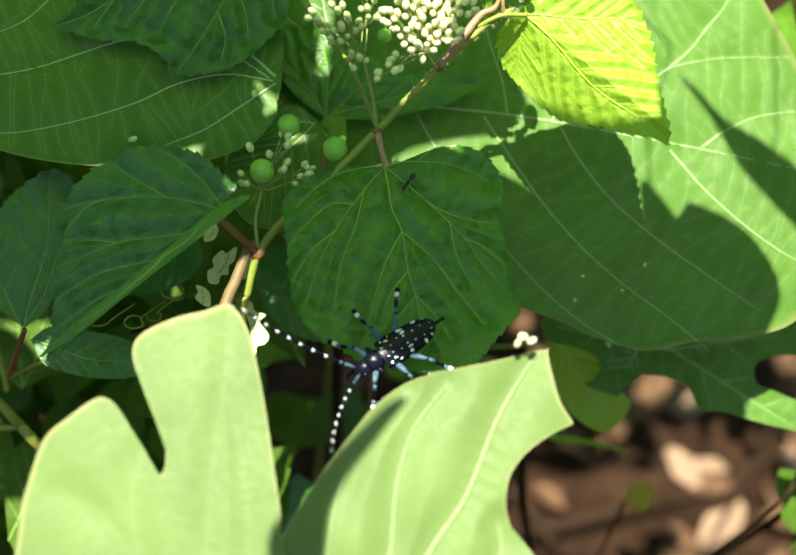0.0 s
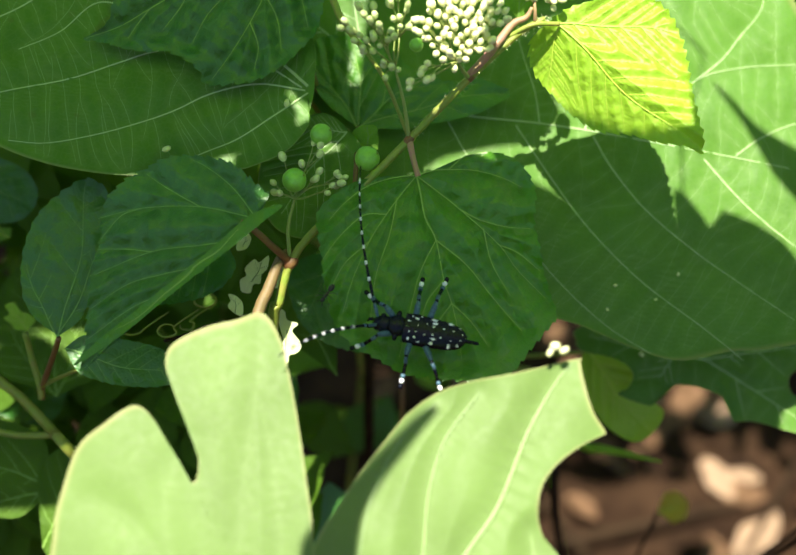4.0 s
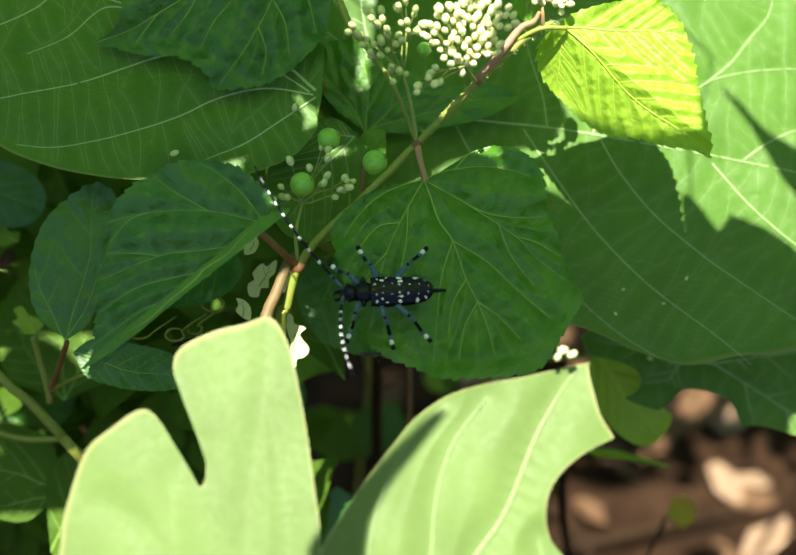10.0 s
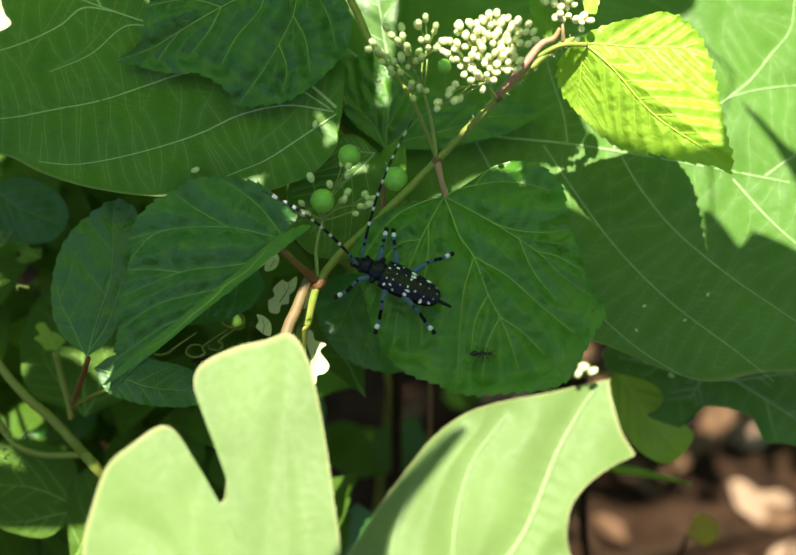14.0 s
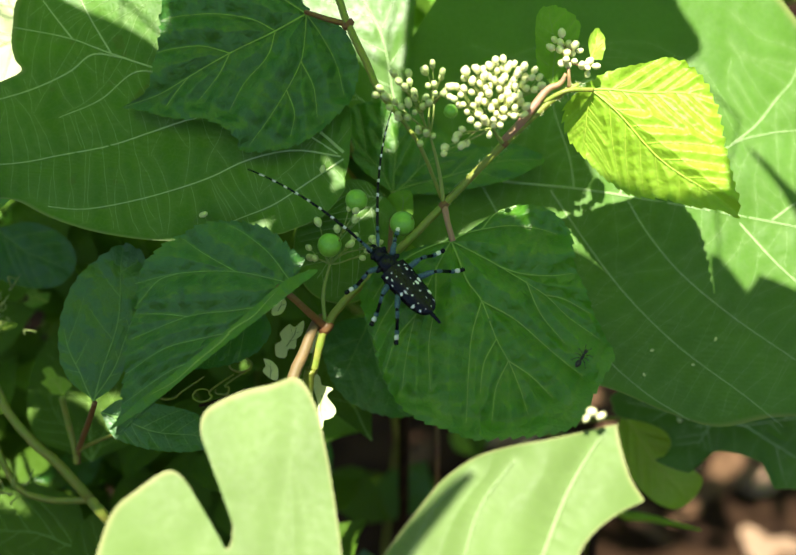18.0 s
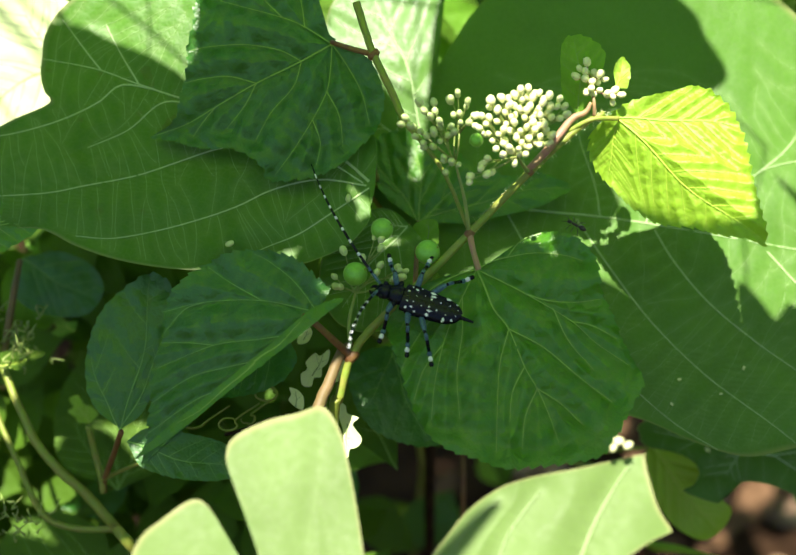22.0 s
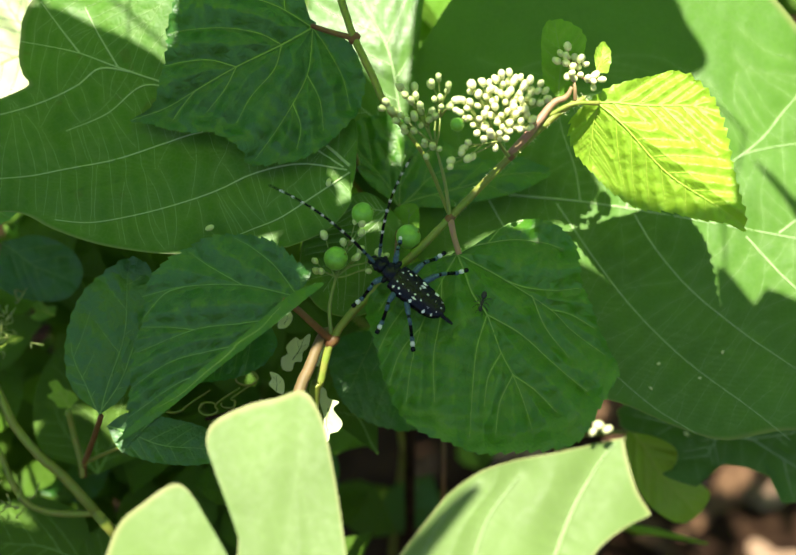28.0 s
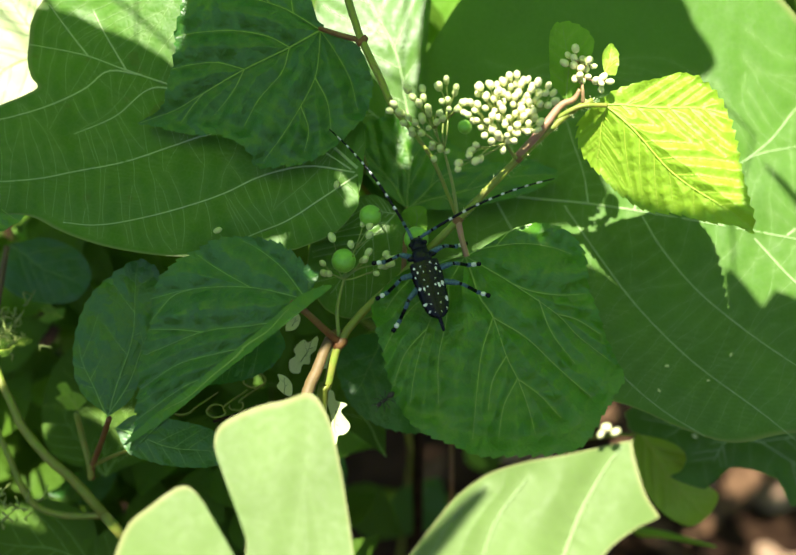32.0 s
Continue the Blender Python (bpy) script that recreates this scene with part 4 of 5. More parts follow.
for k, (x, y, r) in enumerate(((47.8, -25.5, 1.5), (50.3, -26.6, 1.2), (46.4, -27.2, 1.0))):
    vv, ff = ball(r * MM, 0.8, 12, 8)
    wisp = mesh_ob("withered_tip", [(a * (1 + 0.3 * math.sin(90 * a / r * k + k)), b * 0.8, c) for a, b, c in vv], ff, M_BUD, fore, "withered cream tip of the leaf")
    wisp.location, wisp.rotation_euler = Vector((x, y, 58.0)) * MM, (0.3, 0.2, 0.5 * k)
FORE_FOOT = tuple(PLAN.inverted() @ Vector((-0.02, -0.12, -0.01)) / MM)
for base in ((-38.1, -84.0, 62.0), (19.5, -90.5, 62.0)):
    stalk("stem", [FORE_FOOT, tuple(0.5 * (a + b) for a, b in zip(FORE_FOOT, base)), tuple(a + b for a, b in zip(base, (0, -12, -14))), base], [3, 2.5, 1.8, 1.4], M_STEM, fore, "", 24, 8)

# ---- the longhorn beetle: its space is in millimetres x forward, y to its left, z off the leaf ----
beetle = new("longhorn_beetle")
beetle.empty_display_size = 0.01
tagged(beetle, "glossy black longhorn beetle with white flecks and banded feelers", "beetle")


def loft(name, rows, material, parent, sides=20, label="", power=2.0):
    """A body along x from rows of (x, half width, half height, height of the middle)."""
    vv, ff = [], []
    for x, a, b, z in rows:
        for k in range(sides):
            th = 2 * math.pi * k / sides
            c, s = math.cos(th), math.sin(th)
            vv.append((x * MM, a * MM * math.copysign(abs(c) ** (2 / power), c), (z + b * math.copysign(abs(s) ** (2 / power), s)) * MM))
    for i in range(len(rows) - 1):
        for k in range(sides):
            j = (k + 1) % sides
            ff.append((i * sides + k, i * sides + j, (i + 1) * sides + j, (i + 1) * sides + k))
    ff.append(tuple(range(sides))[::-1])
    ff.append(tuple((len(rows) - 1) * sides + k for k in range(sides)))
    return mesh_ob(name, vv, ff, material, parent, label)


def wing_height(x, y):
    """Height of the wing cases over the leaf."""
    half = 4.9 * max(0.03, 1 - max(0, (-x - 2) / 13.0) ** 4.5) ** 0.5 * (1 - 0.012 * max(0, -x))
    return 4.2 + 2.7 * math.sqrt(max(0.0, 1 - (y / (half + 0.3)) ** 2)) * (1 - 0.25 * max(0, (-x - 6) / 9)), half


loft("abdomen", [(3, 1, 0.8, 3.2), (2, 3.6, 1.8, 3.2), (-4, 4.2, 2.0, 3.3), (-10, 3.6, 1.8, 3.3), (-13.5, 2.2, 1.2, 3.4), (-14.6, 0.7, 0.6, 3.6), (-18.6, 0.45, 0.35, 3.4), (-18.9, 0.15, 0.12, 3.4)], M_BLACK, beetle)
for s, nm in ((1, "wing_case"), (-1, "wing_case")):
    vv, ff = [], []
    X, Y = 26, 10
    for i in range(X + 1):
        x = 4.2 - 19.2 * i / X
        for j in range(Y + 1):
            h, half = wing_height(x, 0)
            if x > 2.5:
                half *= 0.93
            y = half * j / Y + 0.06
            z = wing_height(x, half * j / Y)[0]
            if j == Y:
                z -= 0.9
            vv.append((x * MM, s * y * MM, z * MM))
    for i in range(X):
        for j in range(Y):
            a = i * (Y + 1) + j
            q = (a, a + Y + 1, a + Y + 2, a + 1)
            ff.append(q if s > 0 else q[::-1])
    wing = mesh_ob(nm, vv, ff, M_BLACK, beetle, "glossy black wing case with white flecks")
    wrng = np.random.RandomState(7 if s > 0 else 8)
    flecks = [(2.7, 1.4, 0.4), (2.5, 3.5, 0.5), (0.7, 2.7, 0.55), (0.2, 0.9, 0.25), (-0.9, 3.8, 0.35), (-2.2, 1.8, 0.25), (-4.9, 1.3, 0.55), (-4.8, 2.4, 0.85), (-4.6, 3.7, 0.9),
              (-7.3, 1.4, 0.35), (-9.8, 3.5, 0.75), (-10.6, 1.5, 0.3), (-12.4, 2.7, 0.45), (-13.4, 1.0, 0.3)]
    for x, y, r in flecks:
        x, y, r = x + wrng.uniform(-0.35, 0.35), y + wrng.uniform(-0.25, 0.25), r * wrng.uniform(0.62, 0.95)
        h, half = wing_height(x, y)
        y = min(y, half * 0.86)
        turn = wrng.rand()
        cv = [(x * MM, s * (y + 0.06) * MM, (wing_height(x, y)[0] + 0.10) * MM)]
        for ring in (0.6, 1.0):
            for k in range(9):
                rr = r * ring * wrng.uniform(0.55, 1.35)
                px, py = x + (0.8 + 0.5 * turn) * rr * math.cos(k * 0.698), y + (1.1 - 0.5 * turn) * rr * math.sin(k * 0.698)
                cv.append((px * MM, s * (py + 0.06) * MM, (wing_height(px, py)[0] + (0.08 if ring < 1 else 0.02)) * MM))
        cf = [(0, 1 + k, 1 + (k + 1) % 9) for k in range(9)]
        cf += [(1 + k, 10 + k, 10 + (k + 1) % 9, 1 + (k + 1) % 9) for k in range(9)]
        mesh_ob("fleck", cv, cf if s > 0 else [f[::-1] for f in cf], M_WHITE, wing)
thorax = loft("thorax", [(4.0, 2.6, 1.9, 4.4), (4.6, 2.9, 2.2, 4.5), (6.0, 3.3, 2.4, 4.5), (7.0, 3.2, 2.4, 4.5), (8.2, 2.7, 2.2, 4.4), (8.8, 2.5, 2.0, 4.3)], M_BLACK, beetle, 24)
for s in (1, -1):
    vv, ff = ball(0.9 * MM, 1.5, 10, 7)
    sp = mesh_ob("thorax_spine", vv, ff, M_BLACK, thorax)
    sp.location, sp.rotation_euler = (6.4 * MM, s * 3.4 * MM, 4.8 * MM), (radians(-90 * s), 0, 0)
head = loft("head", [(8.6, 2.2, 1.8, 4.2), (9.8, 2.6, 2.1, 4.0), (11.4, 2.5, 2.2, 3.6), (12.8, 2.1, 2.0, 3.0), (13.8, 1.4, 1.2, 2.3)], M_BLACK, beetle, 20)
for s in (1, -1):
    vv, ff = ball(0.85 * MM, 1.3, 12, 8)
    e = mesh_ob("eye", vv, ff, M_BLACK, head)
    e.location = (11.0 * MM, s * 2.2 * MM, 4.5 * MM)
    m = mesh_ob("jaw", *tube(np.array([(14.0, 1.2 * s, 2.2), (15.0, 1.2 * s, 1.6), (15.8, 0.4 * s, 1.2)]) * MM, [0.6 * MM, 0.5 * MM, 0.15 * MM], 7), M_BLACK, head)


def feeler(side):
    """A feeler of eleven joints along +x, black with a pale blue-white root to each joint, curving outwards."""
    cuts = [0, 4.2, 5.0, 11.0, 16.0, 20.8, 25.2, 29.4, 33.4, 37.2, 41.0, 46.5]
    line = lambda x: (x, side * 6.0 * ((x / 46) ** 2.4 - x / 46), 1.2 * math.sin(x / 46 * 3))
    base = None
    for k in range(11):
        a, b = cuts[k], cuts[k + 1]
        r0 = 0.52 - 0.032 * k
        xs = np.linspace(a, b, 7)
        pts = [line(x) for x in xs]
        v, f = tube(np.array(pts) * MM, [r0 * 0.8 * MM, r0 * MM, r0 * 1.1 * MM, r0 * 0.85 * MM], 8)
        ob = mesh_ob("feeler" if base is None else "feeler_joint", v, f, M_BLUE if k == 0 else M_BLACK, base or beetle, "long banded black and white feeler" if base is None else "")
        base = base or ob
        if k > 1:
            xs = np.linspace(a + 0.05, a + (b - a) * (0.2 + 0.012 * k), 4)
            v, f = tube(np.array([line(x) for x in xs]) * MM, [r0 * 1.08 * MM, r0 * 1.12 * MM, r0 * 1.08 * MM], 8)
            mesh_ob("band", v, f, M_WHITE if k > 2 else M_BLUE, base)
    return base


FEELER_RIGHT, FEELER_LEFT = feeler(-1), feeler(1)


def leg(scale, hind):
    """A leg along +x from its hip: thigh, shin and jointed foot with pale blue bands."""
    k = scale
    v, f = tube(np.array([(0, 0, 0), (2 * k, 0, 1.2), (5 * k, 0, 2.6), (7 * k, 0, 3.0)]) * MM, [0.55 * MM, 0.95 * MM, 0.9 * MM, 0.6 * MM], 10)
    th = mesh_ob("leg", v, f, M_BLUE, beetle, "black leg with pale blue bands")
    v, f = tube(np.array([(6.8 * k, 0, 3.0), (9 * k, 0.3, 1.6), (12.6 * k, 0.4, -1.2)]) * MM, [0.5 * MM, 0.55 * MM, 0.6 * MM], 8)
    mesh_ob("shin", v, f, M_BLACK, th)
    v, f = tube(np.array([(7.6 * k, 0.1, 2.5), (8.6 * k, 0.25, 1.9), (9.6 * k, 0.3, 1.2)]) * MM, [0.6 * MM, 0.62 * MM, 0.6 * MM], 8)
    mesh_ob("band", v, f, M_BLUE, th)
    for a in range(3):
        x = 12.6 * k + a * 1.6
        v, f = tube(np.array([(x, 0.4, -1.5 - 0.3 * a), (x + 0.8, 0.4, -1.7 - 0.3 * a), (x + 1.5, 0.4, -1.8 - 0.3 * a)]) * MM, [0.5 * MM, 0.8 * MM, 0.6 * MM], 8)
        mesh_ob("foot_joint", v, f, (M_BLUE, M_WHITE, M_BLACK)[a], th)
    return th


LEGS = [leg(s, h) for s, h in ((0.72, 0), (0.8, 0), (0.95, 1), (0.72, 0), (0.8, 0), (0.95, 1))]

# ---- the ant ----
ant = new("ant")
ant.empty_display_size = 0.004
tagged(ant, "small black ant running over the leaves", "ant")
loft("rear_body", [(-3.4, 0.2, 0.2, 1.2), (-2.9, 0.7, 0.6, 1.3), (-1.9, 0.95, 0.85, 1.4), (-1.0, 0.6, 0.5, 1.3), (-0.6, 0.2, 0.2, 1.1)], M_ANT, ant, 12)
loft("mid_body", [(-0.7, 0.25, 0.25, 1.1), (0.2, 0.45, 0.4, 1.2), (1.2, 0.5, 0.45, 1.3), (1.8, 0.25, 0.25, 1.3)], M_ANT, ant, 12)
loft("head", [(1.7, 0.25, 0.25, 1.3), (2.2, 0.6, 0.5, 1.3), (2.9, 0.65, 0.5, 1.2), (3.4, 0.35, 0.3, 1.1)], M_ANT, ant, 12)
for s in (1, -1):
    for x, fx in ((1.2, 1.4), (0.5, 0.2), (0.0, -1.8)):
        v, f = tube(np.array([(x, 0.3 * s, 1.1), (x + fx * 0.5, 1.4 * s, 1.8), (x + fx, 2.6 * s, 0.1)]) * MM, [0.13 * MM, 0.1 * MM], 5)
        mesh_ob("leg", v, f, M_ANT, ant)
    v, f = tube(np.array([(3.1, 0.3 * s, 1.4), (3.8, 0.9 * s, 1.7), (4.8, 1.1 * s, 1.2)]) * MM, [0.1 * MM, 0.08 * MM], 5)
    mesh_ob("feeler", v, f, M_ANT, ant)

# ---- leaves that hang over the place, out of view, and shade it ----
over = thing("overhanging_branch", "branch with broad leaves that shades the vine", "branch")
# each overhanging leaf: its place and its outline
OVER_LEAVES = [
    ((-133.0, 227.3, 200.0), [(-104.3, 32.5), (-72.9, 42.5), (-41.6, 45.6), (-26.0, 46.3), (-14.7, 41.8), (-5.2, 37.4), (6.9, 30.4), (16.4, 22.6), (29.2, 7.1), (42.9, -10.0), (45.5, -15.9), (49.7, -20.5), (58.1, -18.9), (68.2, -15.2), (75.0, -30.4), (51.5, -40.4), (17.7, -47.0), (-25.0, -46.9), (-71.5, -43.4), (-99.8, -17.6)]),
    ((-80.8, 245.5, 206.0), [(-32.7, -0.7), (-32.3, 9.4), (-31.2, 19.4), (-29.1, 34.6), (-13.2, 44.4), (8.5, 45.8), (23.5, 37.2), (31.8, 22.0), (33.4, 8.6), (32.6, -3.0), (30.1, -19.6), (20.2, -31.1), (11.2, -31.3), (7.0, -29.0), (-3.7, -28.9), (-7.0, -32.9), (-19.5, -30.8), (-29.6, -14.1)]),
    ((13.4, 268.1, 198.0), [(-55.6, -36.2), (-55.2, -8.6), (-53.7, 19.2), (-51.8, 41.5), (-44.4, 54.5), (-13.2, 63.4), (23.3, 60.9), (41.3, 47.7), (45.7, 36.6), (51.9, 25.4), (53.1, 18.1), (46.4, 12.6), (31.0, 9.5), (21.1, 16.2), (14.7, 9.3), (7.4, -2.6), (5.1, -10.9), (5.5, -16.4), (8.5, -24.6), (11.4, -27.4), (7.2, -29.6), (14.9, -34.4), (4.3, -46.6), (-22.9, -52.8), (-41.1, -62.8), (-54.8, -61.9)]),
    ((68.3, 174.8, 204.0), [(-1.1, 33.1), (3.9, 30.0), (12.4, 17.5), (15.1, 21.2), (16.4, 25.2), (34.7, 15.7), (46.1, -1.0), (48.5, -13.9), (44.4, -25.0), (39.0, -43.6), (16.6, -62.0), (-20.7, -61.8), (-41.1, -46.8), (-56.9, -15.5), (-64.3, 33.0), (-46.9, 33.0), (-32.1, 20.3), (-15.4, 12.0), (1.6, 7.4), (-0.3, 21.2)]),
    ((-21.6, 166.9, 209.0), [(-3.6, 41.9), (6.9, 32.9), (16.5, 29.3), (24.9, 24.4), (30.6, 13.7), (38.8, 7.8), (52.3, 3.7), (60.2, -9.1), (62.3, -33.0), (46.3, -56.9), (14.5, -63.4), (-17.5, -57.2), (-27.1, -36.5), (-35.2, -17.2), (-39.8, -1.0), (-46.6, 3.9), (-54.8, 13.7), (-58.1, 26.7), (-45.0, 34.8), (-25.5, 41.3)]),
    ((-96.2, 150.4, 212.0), [(28.7, 19.6), (25.5, 30.7), (18.3, 38.7), (8.6, 41.7), (-9.1, 38.9), (-24.3, 27.7), (-31.5, 10.1), (-32.9, -5.9), (-36.0, -21.8), (-37.5, -37.7), (-31.0, -48.0), (-13.3, -47.1), (1.0, -45.4), (8.9, -24.1), (16.0, -12.2), (24.8, -0.3), (42.3, 12.4), (41.5, 22.7)]),
    ((114.2, 219.8, 214.0), [(-34.2, 39.8), (-33.8, 39.8), (-27.4, 33.0), (-19.8, 23.8), (-6.6, 14.6), (10.1, 1.3), (31.5, -17.0), (54.7, -41.3), (51.1, -63.9), (31.9, -48.8), (10.4, -26.7), (-2.6, -11.4), (-12.1, 1.6), (-21.7, 20.1), (-31.7, 34.9)]),
    ((-40.8, 119.1, 310.0), [(-16.4, -16.4), (-13.6, -9.0), (-8.1, -0.1), (-1.3, 9.5), (6.9, 19.7), (15.1, 27.9), (19.2, 27.9), (11.7, 16.3), (4.8, 6.0), (0.0, -5.0), (-2.0, -17.4), (-2.7, -28.4), (-13.7, -31.0)]),
    ((-50.1, 234.5, 216.0), [(-13.4, 13.9), (-9.1, 16.5), (4.7, 16.4), (15.0, 10.2), (11.5, -1.8), (9.8, -13.8), (6.4, -20.7), (-9.1, -17.2), (-15.9, -3.4)]),
    ((-191.9, 157.9, 222.0), [(-47.4, 13.8), (-18.7, 17.6), (10.0, 10.3), (44.2, -6.3), (46.1, -13.7), (19.7, -13.9), (-6.9, -6.6), (-47.1, -1.2)]),
    ((-190.6, 133.8, 224.0), [(-48.6, 17.8), (-8.4, 12.5), (16.3, 5.3), (44.6, 5.5), (44.7, -12.0), (-0.5, -16.2), (-48.1, -12.9)]),
    ((-168.3, 155.5, 220.0), [(-19.3, 37.1), (-0.5, 33.4), (23.9, 0.5), (27.8, -26.7), (9.4, -35.9), (-14.9, -17.9), (-26.4, 9.5)]),
    ((-140.0, 172.2, 218.0), [(18.5, 28.4), (4.9, 28.4), (-10.4, 20.0), (-17.9, 1.4), (-17.7, -18.8), (-6.5, -30.5), (8.7, -28.7), (20.4, -0.3)])]
OVER_FORK = (-260, 400, 240)
for k, (b, rim) in enumerate(OVER_LEAVES):
    far = max(rim, key=lambda q: q[0] ** 2 + q[1] ** 2)
    leaf(over, "leaf", M_OVER, V_BROAD, b, (0, 0), rim, [(far[0] * 0.95, far[1] * 0.95)], quilt=0.3, wave=0.6, seed=60 + k, rings=8, sectors=110, side=0.15)
    stalk("petiole", [b, (b[0], b[1] + 60, b[2] + 8), (b[0] - 20, b[1] + 120, b[2] + 12), OVER_FORK], [0.4, 0.45, 0.8], M_STEM, over, "", 12, 6)
GROUND_FOOT = tuple(PLAN.inverted() @ Vector((-0.62, 0.62, -0.02)) / MM)
stalk("branch", [GROUND_FOOT, (-620, 250, -250), (-450, 330, 120), OVER_FORK, (-60, 420, 300), (300, 480, 380)], [9, 7, 5, 4, 3, 1.5], M_WOOD, over, "", 50, 8)


def scatter(name, places, shape, material, parent, kind="stuff", label=""):
    """Many small leaves in one mesh. places: plan point, length, and two turns; shape: half widths along the leaf."""
    vv, ff = [], []
    for (u, v, w), ln, spin, tip, roll in places:
        m = Matrix.Translation((u * MM, v * MM, w * MM)) @ Euler((tip, roll, spin)).to_matrix().to_4x4()
        o = len(vv)
        n = len(shape)
        for i, h in enumerate(shape):
            x = i / (n - 1)
            for y, z in ((-h, 0.10 * h), (0, -0.05), (h, 0.10 * h)):
                vv.append(m @ Vector((x * ln * MM, y * ln * MM, (z - 0.35 * (x - 0.4) ** 2) * ln * MM)))
        for i in range(n - 1):
            for c in range(2):
                a = o + i * 3 + c
                ff.append((a, a + 3, a + 4, a + 1))
    return tagged(mesh_ob(name, vv, ff, material, parent, label), kind=kind)


OVATE = (0.02, 0.2, 0.3, 0.33, 0.3, 0.22, 0.1, 0.005)
srng = np.random.RandomState(77)
GAPS = ((81, 250, 75), (195, 285, 55), (244, 215, 85))
crown = []
while len(crown) < 640:
    p = Vector((srng.uniform(-1.0, 1.0), srng.uniform(-0.35, 1.5), srng.uniform(1.1, 1.6)))
    q = PLAN.inverted() @ p / MM
    hit = (q.x - SUN_PLAN.x * q.z, q.y - SUN_PLAN.y * q.z)
    if -210 < hit[0] < 230 and -150 < hit[1] < 190 or abs(p.x) < 0.42 and p.y < 0.12 or any((hit[0] - a) ** 2 + (hit[1] - b) ** 2 < c * c for a, b, c in GAPS):
        continue
    crown.append(((q.x, q.y, q.z), srng.uniform(80, 130), srng.uniform(0, 6.28), srng.uniform(-0.9, 0.1), srng.uniform(-0.4, 0.4)))
for k in range(120):
    q = PLAN.inverted() @ Vector((srng.uniform(0.22, 1.0), srng.uniform(-0.35, 0.6), srng.uniform(1.05, 1.4))) / MM
    if q.x - SUN_PLAN.x * q.z > 205:
        crown.append(((q.x, q.y, q.z), srng.uniform(80, 130), srng.uniform(0, 6.28), srng.uniform(-0.9, 0.1), srng.uniform(-0.4, 0.4)))
for k in range(90):
    lift = srng.uniform(600, 900)
    q = Vector((srng.uniform(-300, -10), srng.uniform(270, 560), 0)) + SUN_PLAN * lift
    crown.append(((q.x, q.y, q.z), srng.uniform(80, 130), srng.uniform(0, 6.28), srng.uniform(-0.9, 0.1), srng.uniform(-0.4, 0.4)))
scatter("crown", crown, OVATE, M_OVER, over, label="leaves of the branch overhead")

# ---- undergrowth ----
thicket = thing("undergrowth", "dense dark green undergrowth of small leaves and stems", "undergrowth")
places = []
FAR = 390
while len(places) < 560:
    x, y, w = srng.uniform(-420, 1900), srng.uniform(-500, 1250), srng.uniform(-330, -95)
    if x > 900 and y > 560 or 620 < x <= 900 and y > 690 and srng.rand() < 0.55:
        continue
    k = (FAR - w) / 2413
    hit = ((x - 784) * k - SUN_PLAN.x * w, -(y - 547) * k - SUN_PLAN.y * w)
    if any((hit[0] - a) ** 2 + (hit[1] - b) ** 2 < c * c for a, b, c in GAPS):
        continue
    places.append((((x - 784) * k, -(y - 547) * k, w), srng.uniform(22, 52), srng.uniform(0, 6.28), srng.uniform(-0.9, 0.2), srng.uniform(-0.5, 0.5)))
for k in range(340):
    x, y, w = srng.uniform(-350, 600), srng.uniform(330, 1200), srng.uniform(-190, -85)
    k2 = (FAR - w) / 2413
    places.insert(0, (((x - 784) * k2, -(y - 547) * k2, w), srng.uniform(20, 40), srng.uniform(0, 6.28), srng.uniform(-0.9, 0.2), srng.uniform(-0.5, 0.5)))
scatter("leaf_mass", places[:650], OVATE, M_HERB, thicket)
scatter("leaf_mass", places[650:750], OVATE, M_VINE_DARK, thicket)
# the last leaves take the painted-lit green as dapples of sun
scatter("leaf_mass", places[750:], OVATE, M_HERB_PAINTED_LIT, thicket)
for k in range(16):
    x, y = srng.uniform(-200, 1000), srng.uniform(500, 1000)
    p = Vector(((x - 784) * 0.24, -(y - 547) * 0.24, srng.uniform(-260, -120)))
    foot = PLAN.inverted() @ Vector((p.x * MM + srng.uniform(-0.05, 0.05), srng.uniform(0.15, 0.5), -0.01)) / MM
    mid = (p + foot) / 2 + Vector((srng.uniform(-20, 20), 0, 0))
    stalk("stem", [tuple(foot), tuple(mid), tuple(p), tuple(p + Vector((srng.uniform(-30, 30), 60, 10)))], [2.2, 1.8, 1.2, 0.6], M_STEM if k % 3 else M_STEM_RED, thicket, "", 16, 6)

# a herb with thick yellow-green stalks
herb = thing("stalky_herb", "herb with thick yellow-green stalks in the shade", "herb")
HERB_FOOT = tuple(PLAN.inverted() @ Vector((-0.11, 0.22, -0.01)) / MM)
stalk("stem", [HERB_FOOT, (-105.6, -86.4, -70.0), (-116.5, -65.9, -52.0), (-127.0, -52.3, -47.0), (-134.7, -45.1, -45.0), (-144.0, -34.6, -45.0), (-149.1, -25.3, -46.0), (-157.6, -9.7, -50.0), (-167.1, 12.4, -56.0)], [2.2, 1.9, 1.7, 1.6, 1.4, 1.2], M_STEM, herb, "", 50, 9, 0.08)
stalk("stem", [(-116.5, -65.9, -52.0), (-133.5, -66.0, -55.0), (-145.0, -60.5, -55.0), (-154.5, -41.3, -55.0), (-163.3, -24.6, -58.0), (-176.0, 8.0, -62.0)], [1.2, 1.1, 0.9], M_STEM, herb, "", 30, 8)
stalk("petiole", [(-120.5, -52.3, -48.0), (-120.9, -46.3, -46.0), (-123.0, -36.5, -44.0), (-123.9, -28.3, -40.0)], [1.2, 1.0], M_STEM, herb)
